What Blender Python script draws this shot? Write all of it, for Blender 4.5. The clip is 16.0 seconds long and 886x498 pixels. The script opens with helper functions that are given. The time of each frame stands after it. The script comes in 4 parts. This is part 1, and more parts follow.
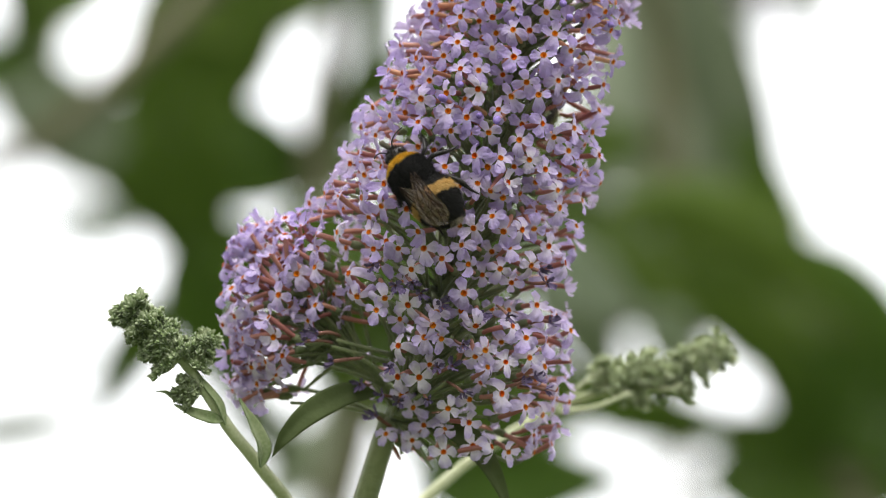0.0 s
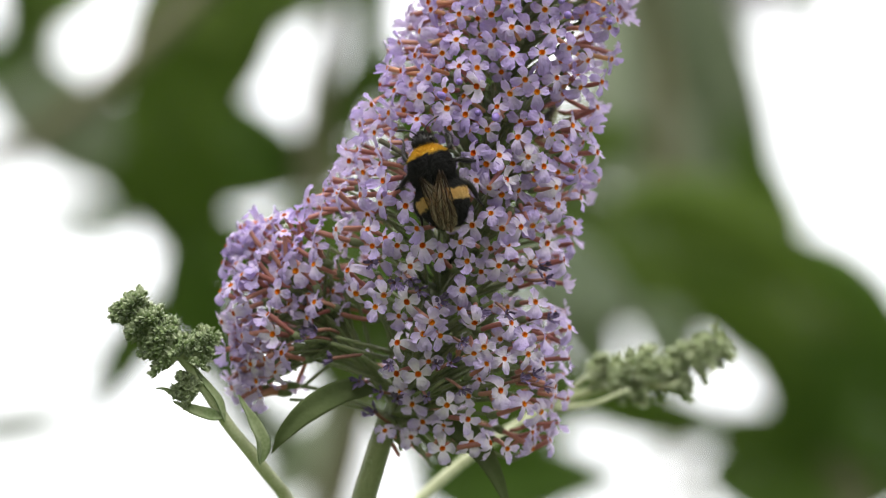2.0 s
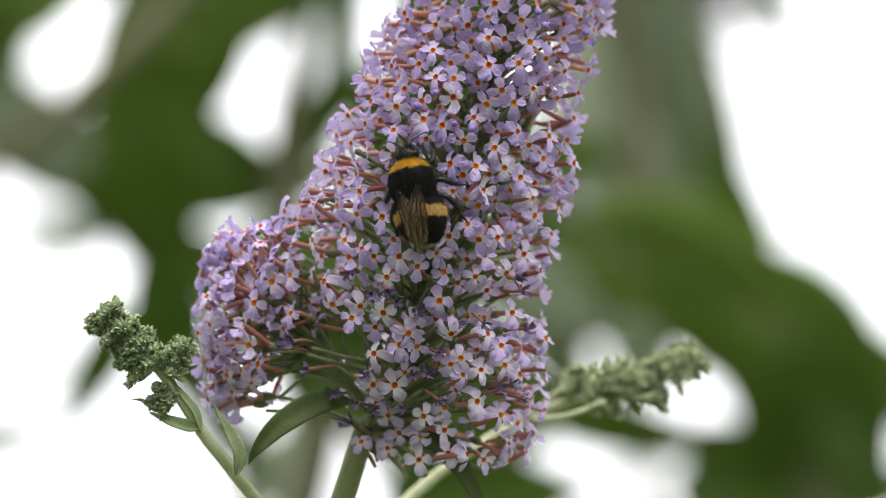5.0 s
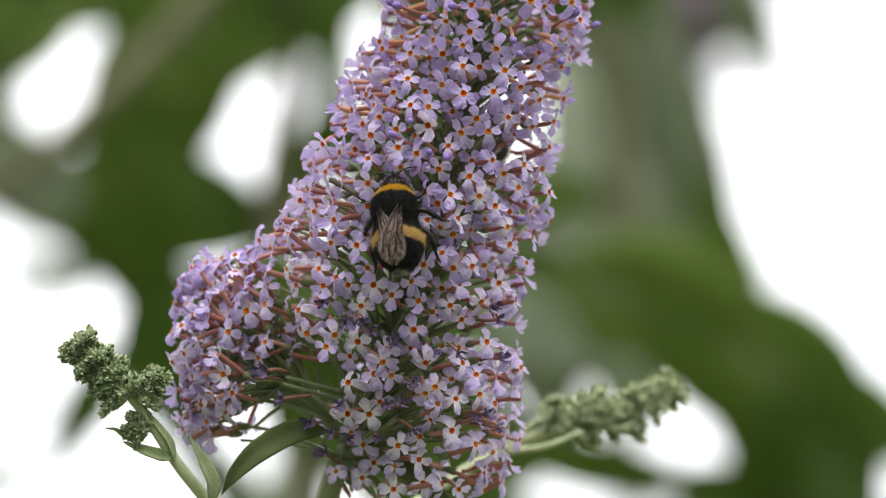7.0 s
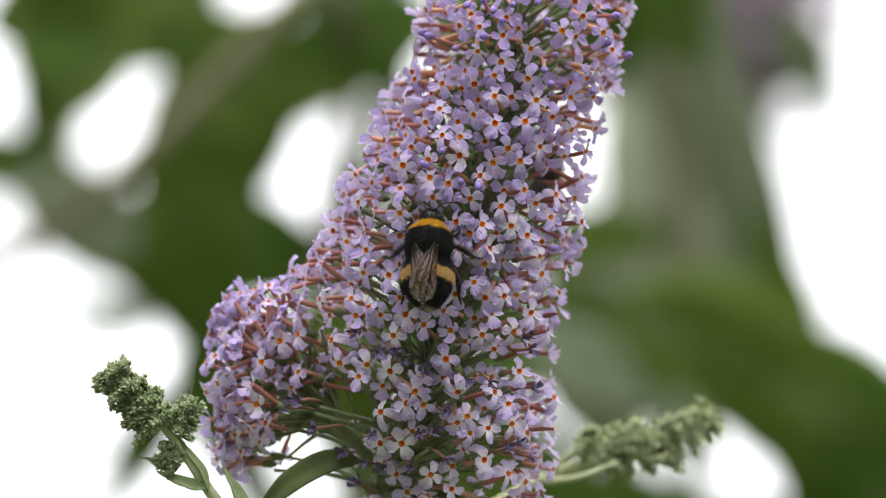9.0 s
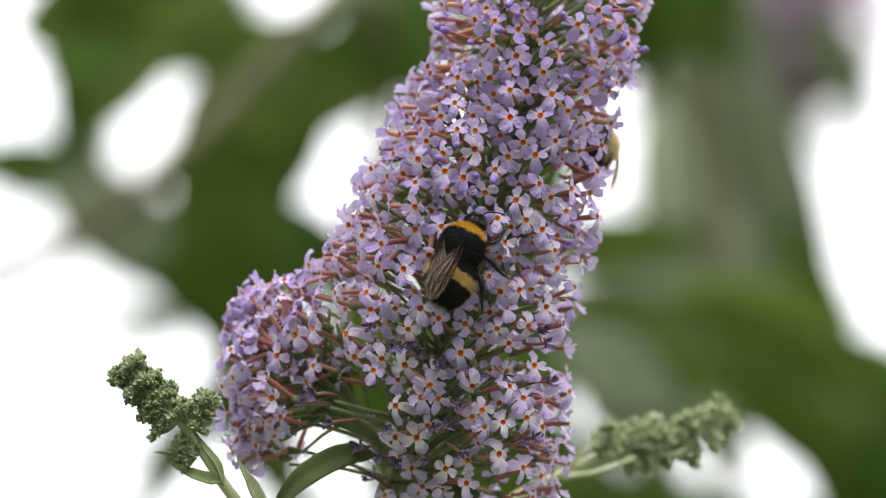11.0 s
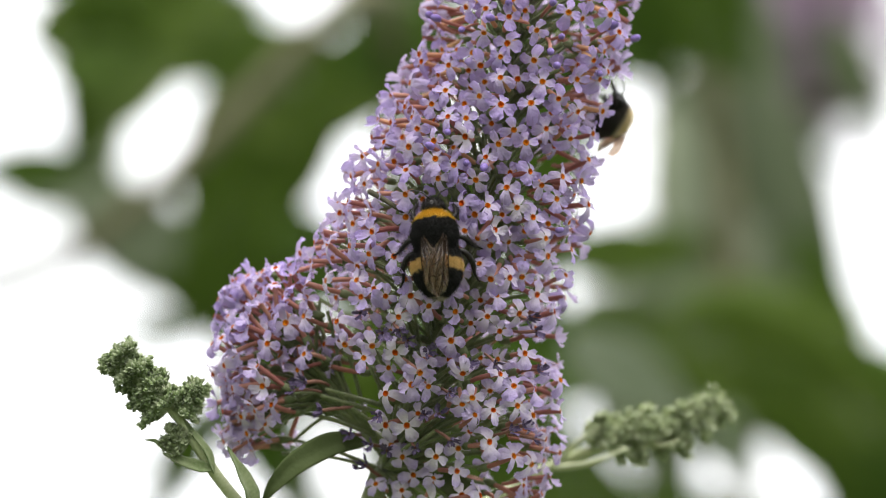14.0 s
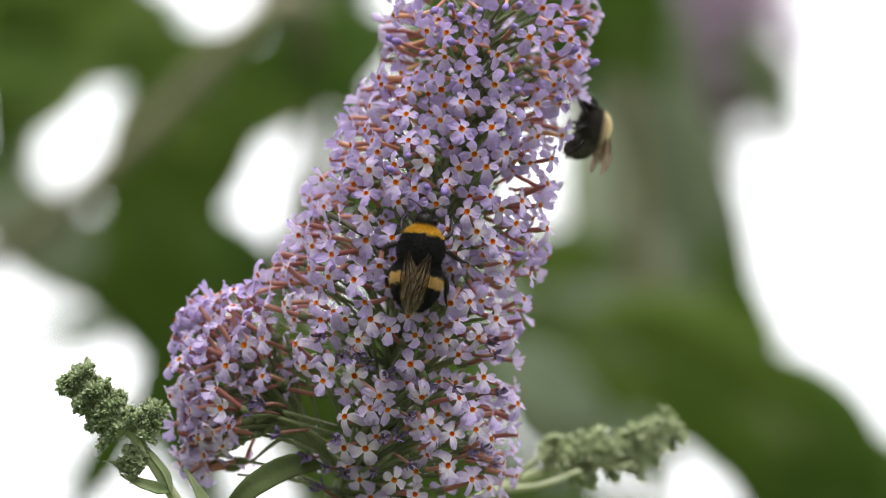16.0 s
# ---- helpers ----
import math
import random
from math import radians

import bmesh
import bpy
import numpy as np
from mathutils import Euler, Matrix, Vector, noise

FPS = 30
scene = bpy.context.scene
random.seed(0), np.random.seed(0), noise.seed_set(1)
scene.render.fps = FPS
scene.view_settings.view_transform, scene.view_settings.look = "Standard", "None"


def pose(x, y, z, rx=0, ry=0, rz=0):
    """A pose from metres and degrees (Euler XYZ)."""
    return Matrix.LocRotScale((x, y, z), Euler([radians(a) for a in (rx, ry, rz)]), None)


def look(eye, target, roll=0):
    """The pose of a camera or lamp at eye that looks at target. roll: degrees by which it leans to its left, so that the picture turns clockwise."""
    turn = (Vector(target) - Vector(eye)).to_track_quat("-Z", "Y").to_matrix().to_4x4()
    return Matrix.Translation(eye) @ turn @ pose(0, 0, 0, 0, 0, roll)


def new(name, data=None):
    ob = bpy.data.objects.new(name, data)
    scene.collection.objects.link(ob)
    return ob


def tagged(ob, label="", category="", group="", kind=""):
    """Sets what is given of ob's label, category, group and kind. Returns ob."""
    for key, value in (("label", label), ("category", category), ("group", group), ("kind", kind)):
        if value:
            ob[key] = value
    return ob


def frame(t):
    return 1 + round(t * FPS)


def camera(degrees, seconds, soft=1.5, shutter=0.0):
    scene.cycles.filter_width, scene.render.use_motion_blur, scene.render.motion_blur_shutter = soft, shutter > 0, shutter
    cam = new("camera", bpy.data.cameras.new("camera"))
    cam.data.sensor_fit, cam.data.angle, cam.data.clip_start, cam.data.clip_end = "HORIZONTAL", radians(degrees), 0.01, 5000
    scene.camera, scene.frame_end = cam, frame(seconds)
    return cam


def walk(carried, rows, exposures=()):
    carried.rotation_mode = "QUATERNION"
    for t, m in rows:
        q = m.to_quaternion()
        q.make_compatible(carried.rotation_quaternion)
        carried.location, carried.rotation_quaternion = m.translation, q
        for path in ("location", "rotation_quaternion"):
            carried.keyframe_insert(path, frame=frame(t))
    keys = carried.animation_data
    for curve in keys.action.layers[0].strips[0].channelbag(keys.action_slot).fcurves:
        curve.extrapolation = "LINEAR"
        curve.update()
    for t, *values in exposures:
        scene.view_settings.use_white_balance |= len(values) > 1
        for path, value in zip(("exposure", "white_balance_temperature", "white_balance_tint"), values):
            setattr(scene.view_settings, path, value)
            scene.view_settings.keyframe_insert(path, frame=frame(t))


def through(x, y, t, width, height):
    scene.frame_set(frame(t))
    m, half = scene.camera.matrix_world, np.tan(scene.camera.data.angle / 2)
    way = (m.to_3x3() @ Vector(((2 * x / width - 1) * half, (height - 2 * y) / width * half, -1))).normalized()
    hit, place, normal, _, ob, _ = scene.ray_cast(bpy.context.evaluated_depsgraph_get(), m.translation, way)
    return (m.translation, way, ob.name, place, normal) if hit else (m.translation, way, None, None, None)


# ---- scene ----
# Sight units: u to the right, v down, as seen from the start of the path; w metres behind the flower's middle.
FOCAL = 8711.0
LENS = 10.28
REF = pose(0, -0.9659, 1.7412, 105, 0, 0)


def spot(u, v, w=0.0):
    d = 1.0 + w
    return REF @ Vector(((u - 784) / FOCAL * d, (441 - v) / FOCAL * d, -d))


def size(n, w=0.0):
    return n / FOCAL * (1.0 + w)


AWAY = (REF.to_3x3() @ Vector((0, 0, -1))).normalized()
RIGHT = (REF.to_3x3() @ Vector((1, 0, 0))).normalized()
UPWARD = (REF.to_3x3() @ Vector((0, 1, 0))).normalized()

# ---- camera: seconds, millimetres right, up, forward, degrees of pan, tilt, roll ----
PATH = [
    (0.0, 0.00, 0.00, 0.00, -0.000, 0.000, 0.000),
    (0.5, -1.97, -0.33, 1.28, 0.092, 0.279, -0.013),
    (1.0, -1.59, 0.63, -1.06, 0.095, 0.517, -0.052),
    (1.5, -0.89, 1.05, -2.99, -0.058, 0.271, -0.028),
    (2.0, -0.98, -0.18, -1.78, 0.071, -0.024, -0.037),
    (2.5, -1.50, -0.19, -0.77, 0.325, -0.061, -0.112),
    (3.0, -4.72, 0.23, -1.42, 0.456, 0.009, -0.108),
    (3.5, -3.00, -2.18, -1.75, 0.497, 0.089, -0.089),
    (4.0, -3.59, -1.42, -1.66, 0.417, 0.140, -0.079),
    (6.5, -3.58, -3.15, 1.30, 0.642, 0.456, 0.050),
    (7.0, 2.91, -6.80, 1.23, 0.412, 0.825, -0.022),
    (7.5, 7.74, -5.65, -2.55, -0.075, 0.821, -0.124),
    (8.0, 8.55, -7.76, -0.18, -0.293, 1.111, -0.143),
    (10.5, 22.02, -14.08, -1.61, -1.117, 1.552, -0.054),
    (11.0, 21.79, -16.18, -0.38, -1.242, 1.646, -0.033),
    (11.5, 20.58, -20.71, -0.30, -1.227, 1.830, 0.041),
    (12.0, 19.97, -23.00, -1.30, -0.862, 2.367, 0.055),
    (12.5, 29.58, -20.90, -1.41, -1.011, 2.343, -0.038),
    (13.0, 29.16, -24.20, -1.18, -1.308, 2.011, 0.015),
    (13.5, 31.16, -26.41, 0.36, -1.586, 1.902, 0.059),
    (14.0, 30.88, -24.93, 1.07, -1.664, 2.018, 0.038),
    (14.5, 30.37, -21.98, -1.59, -1.621, 1.895, -0.009),
    (15.0, 26.49, -21.83, -0.63, -1.392, 1.825, 0.073),
    (15.5, 16.25, -17.35, 0.76, -0.580, 1.770, 0.236),
    (16.0, 11.82, -17.27, -0.67, -0.069, 1.844, 0.361),
]
cam = camera(LENS, 16.0, soft=1.05)
cam.data.dof.use_dof = True
cam.data.dof.focus_distance = 0.975
cam.data.dof.aperture_fstop = 9.0
cam.data.dof.aperture_blades = 0
EXPOSURE = 1.5
walk(cam, [(t, REF @ pose(x / 1000, y / 1000, -z / 1000, tilt, -pan, roll)) for t, x, y, z, pan, tilt, roll in PATH],
     exposures=[(0.0, EXPOSURE), (16.0, EXPOSURE)])

# ---- light: an overcast summer sky ----
world = bpy.data.worlds.new("overcast_sky")
scene.world = world
world.use_nodes = True
wn = world.node_tree
sky = wn.nodes.new("ShaderNodeTexSky")
sky.sky_type, sky.sun_disc = "NISHITA", False
sky.sun_elevation, sky.sun_rotation = radians(60), radians(10)
sky.dust_density = 4.0
veil = wn.nodes.new("ShaderNodeHueSaturation")
veil.inputs["Saturation"].default_value = 0.12
wn.links.new(sky.outputs[0], veil.inputs["Color"])
wn.links.new(veil.outputs[0], wn.nodes["Background"].inputs[0])
wn.nodes["Background"].inputs[1].default_value = 0.117
sun = new("sun", bpy.data.lights.new("sun", "SUN"))
sun.data.energy, sun.data.angle, sun.data.color = 1.95, radians(60), (1.0, 0.975, 0.95)
sun.matrix_basis = look((0.2, -0.75, 3.9), (0, 0, 2))


# ---- materials ----
def material(name):
    m = bpy.data.materials.new(name)
    m.use_nodes = True
    m.node_tree.nodes.clear()
    return m, m.node_tree.nodes, m.node_tree.links


def mixed(nodes, links, fac, a, b, mode="MIX"):
    n = nodes.new("ShaderNodeMix")
    n.data_type, n.blend_type = "RGBA", mode
    for socket, value in ((n.inputs[0], fac), (n.inputs[6], a), (n.inputs[7], b)):
        if isinstance(value, (int, float)):
            socket.default_value = value
        elif isinstance(value, tuple):
            socket.default_value = (*value, 1)
        else:
            links.new(value, socket)
    return n.outputs[2]


def ramp(nodes, links, fac, stops):
    n = nodes.new("ShaderNodeValToRGB")
    while len(n.color_ramp.elements) < len(stops):
        n.color_ramp.elements.new(0.5)
    for e, (p, c) in zip(n.color_ramp.elements, stops):
        e.position, e.color = p, (*c, 1)
    links.new(fac, n.inputs[0])
    return n.outputs[0]


def noise_of(nodes, links, scale, detail=3.0, vector=None):
    n = nodes.new("ShaderNodeTexNoise")
    n.inputs["Scale"].default_value, n.inputs["Detail"].default_value = scale, detail
    if vector is None:
        vector = nodes.new("ShaderNodeTexCoord").outputs["Object"]
    links.new(vector, n.inputs["Vector"])
    return n.outputs[0]


def finish(m, nodes, links, colour, rough=0.6, through=0.0, bump=None, depth=0.1, sheen=0.0, dist=0.0005, gloss=0.3):
    """A principled surface, with a share of light let through it."""
    out = nodes.new("ShaderNodeOutputMaterial")
    p = nodes.new("ShaderNodeBsdfPrincipled")
    if isinstance(colour, tuple):
        p.inputs["Base Color"].default_value = (*colour, 1)
    else:
        links.new(colour, p.inputs["Base Color"])
    p.inputs["Roughness"].default_value = rough
    p.inputs["Specular IOR Level"].default_value = gloss
    p.inputs["Sheen Weight"].default_value = sheen
    if bump is not None:
        b = nodes.new("ShaderNodeBump")
        b.inputs["Strength"].default_value, b.inputs["Distance"].default_value = depth, dist
        links.new(bump, b.inputs["Height"])
        links.new(b.outputs[0], p.inputs["Normal"])
    shader = p.outputs[0]
    if through:
        t = nodes.new("ShaderNodeBsdfTranslucent")
        if isinstance(colour, tuple):
            t.inputs[0].default_value = (*colour, 1)
        else:
            links.new(colour, t.inputs[0])
        mix = nodes.new("ShaderNodeMixShader")
        mix.inputs[0].default_value = through
        links.new(p.outputs[0], mix.inputs[1])
        links.new(t.outputs[0], mix.inputs[2])
        shader = mix.outputs[0]
    links.new(shader, out.inputs[0])
    return m


def petal_material(name, pale, deep):
    """Lilac lobes, whitish round the throat, each floret a little different."""
    m, n, l = material(name)
    tc = n.new("ShaderNodeTexCoord")
    length = n.new("ShaderNodeVectorMath")
    length.operation = "LENGTH"
    flat = n.new("ShaderNodeVectorMath")
    flat.operation = "MULTIPLY"
    flat.inputs[1].default_value = (1, 1, 0)
    l.new(tc.outputs["Object"], flat.inputs[0])
    l.new(flat.outputs[0], length.inputs[0])
    scaled = n.new("ShaderNodeMath")
    scaled.operation = "MULTIPLY"
    scaled.inputs[1].default_value = 1 / 0.0032
    l.new(length.outputs[1], scaled.inputs[0])
    info = n.new("ShaderNodeObjectInfo")
    tone = n.new("ShaderNodeSeparateColor")
    l.new(info.outputs["Color"], tone.inputs[0])
    base = ramp(n, l, tone.outputs[0], [(0.0, (0.86, 0.81, 0.87)), (0.3, pale), (0.7, deep), (1.0, (0.47, 0.37, 0.67))])
    streak = noise_of(n, l, 1500, 4)
    base = mixed(n, l, streak, base, mixed(n, l, 0.35, base, (0.38, 0.27, 0.62)))
    rim = ramp(n, l, scaled.outputs[0], [(0.55, (0, 0, 0)), (0.95, (0.6, 0.6, 0.6))])
    base = mixed(n, l, rim, base, (0.45, 0.34, 0.69))
    mask = ramp(n, l, scaled.outputs[0], [(0.20, (0.45, 0.45, 0.45)), (0.46, (0, 0, 0))])
    col = mixed(n, l, mask, base, (0.87, 0.81, 0.87))
    eye = ramp(n, l, scaled.outputs[0], [(0.19, (1, 1, 1)), (0.225, (0, 0, 0))])
    col = mixed(n, l, eye, col, (0.86, 0.42, 0.13))
    return finish(m, n, l, col, 0.55, 0.35, noise_of(n, l, 1500, 4), 0.8, 0.1, 0.0005, 0.22)


def mottled(name, a, b, scale, rough=0.6, through=0.0, depth=0.2, fine=8.0, sheen=0.0, dist=0.0005, random_tint=None, gloss=0.3):
    m, n, l = material(name)
    wide = noise_of(n, l, scale, 3)
    small = noise_of(n, l, scale * fine, 3)
    both = mixed(n, l, 0.4, wide, small)
    col = mixed(n, l, ramp(n, l, both, [(0.36, (0, 0, 0)), (0.64, (1, 1, 1))]), a, b)
    if random_tint:
        info = n.new("ShaderNodeObjectInfo")
        col = mixed(n, l, info.outputs["Random"], col, mixed(n, l, 0.75, col, random_tint))
    return finish(m, n, l, col, rough, through, small, depth, sheen, dist, gloss)


PETAL = petal_material("lilac_petal", (0.71, 0.62, 0.78), (0.56, 0.46, 0.725))
THROAT = mottled("orange_throat", (0.48, 0.06, 0.004), (0.62, 0.11, 0.008), 700, 0.7, random_tint=(0.74, 0.27, 0.015), gloss=0.03)
TUBE = mottled("salmon_tube", (0.52, 0.24, 0.18), (0.66, 0.37, 0.27), 160, 0.55, 0.3, random_tint=(0.34, 0.10, 0.10))
YOUNG_TUBE = mottled("tan_orange_tube", (0.72, 0.42, 0.20), (0.80, 0.55, 0.32), 160, 0.5, 0.3, random_tint=(0.66, 0.30, 0.20))
CALYX = mottled("green_calyx", (0.13, 0.17, 0.07), (0.20, 0.22, 0.12), 600, 0.7, 0.1)
BARE = mottled("dark_bare_stalk", (0.045, 0.042, 0.026), (0.10, 0.088, 0.05), 500, 0.8)
BUD = mottled("violet_bud", (0.16, 0.10, 0.36), (0.33, 0.24, 0.55), 800, 0.6)
WITHERED = mottled("withered_corolla", (0.06, 0.045, 0.10), (0.22, 0.16, 0.30), 1500, 0.8)
WITHERED_TUBE = mottled("withered_tube", (0.15, 0.07, 0.055), (0.30, 0.15, 0.11), 300, 0.7)
DOWNY = mottled("pale_downy_stalk", (0.42, 0.46, 0.25), (0.58, 0.61, 0.40), 300, 0.8, 0.05, sheen=0.3)
STALK = mottled("downy_green_stalk", (0.13, 0.165, 0.065), (0.25, 0.28, 0.14), 300, 0.75, 0.05, sheen=0.3)
STEM = mottled("green_stem", (0.13, 0.165, 0.06), (0.22, 0.245, 0.11), 120, 0.7, sheen=0.3)
GREENBUD = mottled("grey_green_bud", (0.13, 0.18, 0.06), (0.48, 0.54, 0.31), 700, 0.8, 0.1, 0.8, sheen=0.25, random_tint=(0.46, 0.52, 0.30))
PALEBUD = mottled("pale_green_bud", (0.15, 0.21, 0.07), (0.43, 0.50, 0.26), 600, 0.8, 0.15, 0.8, sheen=0.25, random_tint=(0.54, 0.60, 0.34))
LEAF = mottled("green_leaf", (0.083, 0.158, 0.022), (0.124, 0.215, 0.034), 25, 0.55, 0.5, 0.4, random_tint=(0.15, 0.22, 0.03))
NEARLEAF = mottled("dull_green_leaf", (0.105, 0.145, 0.052), (0.16, 0.20, 0.088), 60, 0.8, 0.1, 0.5, random_tint=(0.08, 0.10, 0.04), gloss=0.12)
SOFTLEAF = mottled("soft_pale_leaf", (0.19, 0.26, 0.10), (0.33, 0.38, 0.20), 200, 0.7, 0.3, 0.5, sheen=0.3)
DOWN = mottled("grey_leaf_underside", (0.29, 0.34, 0.24), (0.39, 0.43, 0.33), 60, 0.8, 0.2, 0.3)
GREYLEAF = mottled("grey_green_leaf", (0.18, 0.215, 0.14), (0.26, 0.29, 0.20), 60, 0.8, 0.25, 0.3)
BARK = mottled("brown_bark", (0.11, 0.11, 0.06), (0.18, 0.17, 0.10), 80, 0.85, 0, 0.6)
FARBLOOM = mottled("faded_mauve_bloom", (0.33, 0.25, 0.33), (0.47, 0.36, 0.46), 120, 0.7, 0.2)
GRASS = mottled("rough_grass", (0.04, 0.055, 0.02), (0.065, 0.085, 0.035), 3, 0.9, 0, 0.8, 20.0, dist=0.02)


def bud_material(name, dark, mid, pale):
    """Tiny downy bracts, dark at their base; the pale tip paints in their rim-lit edges."""
    m, n, l = material(name)
    sep = n.new("ShaderNodeSeparateXYZ")
    l.new(n.new("ShaderNodeTexCoord").outputs["Object"], sep.inputs[0])
    up = n.new("ShaderNodeMapRange")
    up.inputs["From Min"].default_value, up.inputs["From Max"].default_value = 0.0, 0.0019
    l.new(sep.outputs[2], up.inputs["Value"])
    col = ramp(n, l, up.outputs[0], [(0.0, dark), (0.45, mid), (0.95, pale)])
    col = mixed(n, l, n.new("ShaderNodeObjectInfo").outputs["Random"], col, mixed(n, l, 0.4, col, dark))
    small = noise_of(n, l, 3000, 3)
    return finish(m, n, l, mixed(n, l, small, col, mixed(n, l, 0.3, col, dark)), 0.8, 0.1, small, 0.4, 0.3)


GREENTIP = bud_material("grey_green_bract", (0.09, 0.135, 0.04), (0.26, 0.34, 0.14), (0.60, 0.64, 0.44))
PALETIP = bud_material("pale_green_bract", (0.15, 0.21, 0.07), (0.38, 0.46, 0.22), (0.66, 0.70, 0.48))


# ---- shape helpers ----
def part(name, bm, mat, parent=None, label="", smooth=True):
    me = bpy.data.meshes.new(name)
    bm.to_mesh(me)
    bm.free()
    for p in me.polygons:
        p.use_smooth = smooth
    for m in (mat if isinstance(mat, (list, tuple)) else [mat]):
        me.materials.append(m)
    ob = new(name, me)
    ob.parent = parent
    return tagged(ob, label=label)


def base_of(name, place, label, category, group="", kind=""):
    ob = new(name)
    ob.empty_display_size = 0.01
    ob.location = place
    return tagged(ob, label, category, group, kind)


def under(parent, ob):
    """Hang a mesh built in world space under a thing that stands elsewhere."""
    ob.parent = parent
    ob.matrix_parent_inverse = parent.matrix_basis.inverted() if parent.parent is None else Matrix()
    return ob


def smooth_line(points, n):
    """A smooth line through the points, n steps a span; tangents follow the chords, so uneven spans don't overshoot."""
    p = [Vector(q) for q in points]
    p = [p[0] * 2 - p[1], *p, p[-1] * 2 - p[-2]]
    out = []
    for i in range(1, len(p) - 2):
        a, b, c, d = p[i - 1], p[i], p[i + 1], p[i + 2]
        span = (c - b).length
        t0 = (c - a) / max(1e-9, (c - b).length + (b - a).length) * span
        t1 = (d - b) / max(1e-9, (d - c).length + (c - b).length) * span
        for k in range(n):
            t = k / n
            out.append(b * (2 * t ** 3 - 3 * t * t + 1) + t0 * (t ** 3 - 2 * t * t + t) + c * (3 * t * t - 2 * t ** 3) + t1 * (t ** 3 - t * t))
    out.append(p[-2])
    return out


def add_tube(bm, line, radii, sides=8, slot=0, wobble=0.0, lid=True):
    """A round tube along a line; radii: first and last, or one for each point."""
    line = [Vector(q) for q in line]
    n = len(line)
    if len(radii) == 2:
        radii = [radii[0] + (radii[1] - radii[0]) * i / (n - 1) for i in range(n)]
    rings = []
    side = None
    for i, q in enumerate(line):
        along = (line[min(i + 1, n - 1)] - line[max(i - 1, 0)]).normalized()
        if side is None:
            side = along.orthogonal().normalized()
        side = (side - along * side.dot(along)).normalized()
        other = along.cross(side)
        ring = []
        for k in range(sides):
            a = 2 * math.pi * k / sides
            r = radii[i] * (1 + (wobble * noise.noise(q * 150 + Vector((k * 1.7, 0, 0))) if wobble else 0))
            ring.append(bm.verts.new(q + (side * math.cos(a) + other * math.sin(a)) * r))
        rings.append(ring)
    for a, b in zip(rings, rings[1:]):
        for k in range(sides):
            f = bm.faces.new((a[k], a[(k + 1) % sides], b[(k + 1) % sides], b[k]))
            f.material_index = slot
    for ring in ((rings[0][::-1], rings[-1]) if lid else (rings[-1],)):
        bm.faces.new(ring).material_index = slot
    return bm


def add_leaf(bm, line, width, up, fold=0.18, wave=0.03, thick=0.0004, across=8, tip=1.6, slot=0, seed=0):
    """A lance-shaped blade along a line: folded at the midrib, wavy at the margin, with thickness."""
    line = [Vector(q) for q in line]
    n = len(line)
    length = sum((b - a).length for a, b in zip(line, line[1:]))
    faces = []
    for layer in (0, 1):
        grid = []
        for i, q in enumerate(line):
            s = i / (n - 1)
            along = (line[min(i + 1, n - 1)] - line[max(i - 1, 0)]).normalized()
            side = along.cross(up).normalized()
            nor = side.cross(along).normalized()
            half = 0.5 * width * max(0.02, (math.sin(math.pi * s ** 0.75) ** 0.9) * (1 - 0.25 * s ** tip))
            row = []
            for k in range(across + 1):
                x = 2 * k / across - 1
                z = fold * half * abs(x) + wave * width * x * x * math.sin(s * 19 + (2.1 if x > 0 else 0) + seed)
                z += 0.03 * width * (1 - abs(x)) * math.cos(s * 60) * (abs(x) > 0.05)
                row.append(bm.verts.new(q + side * half * x + nor * (z - layer * thick)))
            grid.append(row)
        for a, b in zip(grid, grid[1:]):
            for k in range(across):
                v = (a[k], a[k + 1], b[k + 1], b[k])
                f = bm.faces.new(v if layer == 0 else v[::-1])
                f.material_index = slot if layer == 0 else slot + 1
        faces.append(grid)
    top, low = faces
    for a, b in ((0, 0), (across, across)):
        for i in range(n - 1):
            v = (top[i][a], top[i + 1][a], low[i + 1][b], low[i][b])
            bm.faces.new(v if a == 0 else v[::-1])
    return bm


def add_fur(bm, n, long, back, rng, thin=0.000035):
    """Hairs on the faces of bm: slender blades leaning backwards."""
    faces = [f for f in bm.faces]
    areas = [f.calc_area() for f in faces]
    picks = rng.choices(faces, weights=areas, k=n)
    for f in picks:
        c = [v.co for v in f.verts]
        a, b = rng.random(), rng.random()
        if len(c) == 4:
            p = (c[0] * (1 - a) + c[1] * a) * (1 - b) + (c[3] * (1 - a) + c[2] * a) * b
        else:
            a, b = (a, b) if a + b < 1 else (1 - a, 1 - b)
            p = c[0] + (c[1] - c[0]) * a + (c[2] - c[0]) * b
        d = (f.normal + Vector((rng.uniform(-0.4, 0.4), -back + rng.uniform(-0.3, 0.3), rng.uniform(-0.4, 0.4)))).normalized()
        side = d.orthogonal().normalized()
        side = (Matrix.Rotation(rng.uniform(0, 6.28), 3, d) @ side) * thin
        length = long * rng.uniform(0.55, 1.15)
        a, b, c = bm.verts.new(p - side), bm.verts.new(p + side), bm.verts.new(p + d * length)
        bm.faces.new((a, b, c))
    return bm


def frame_to(place, normal, spin=0.0, scale=1.0):
    """A pose at place whose z axis points along normal."""
    q = Vector(normal).to_track_quat("Z", "Y")
    return Matrix.Translation(place) @ q.to_matrix().to_4x4() @ Matrix.Rotation(spin, 4, "Z") @ Matrix.Scale(scale, 4)


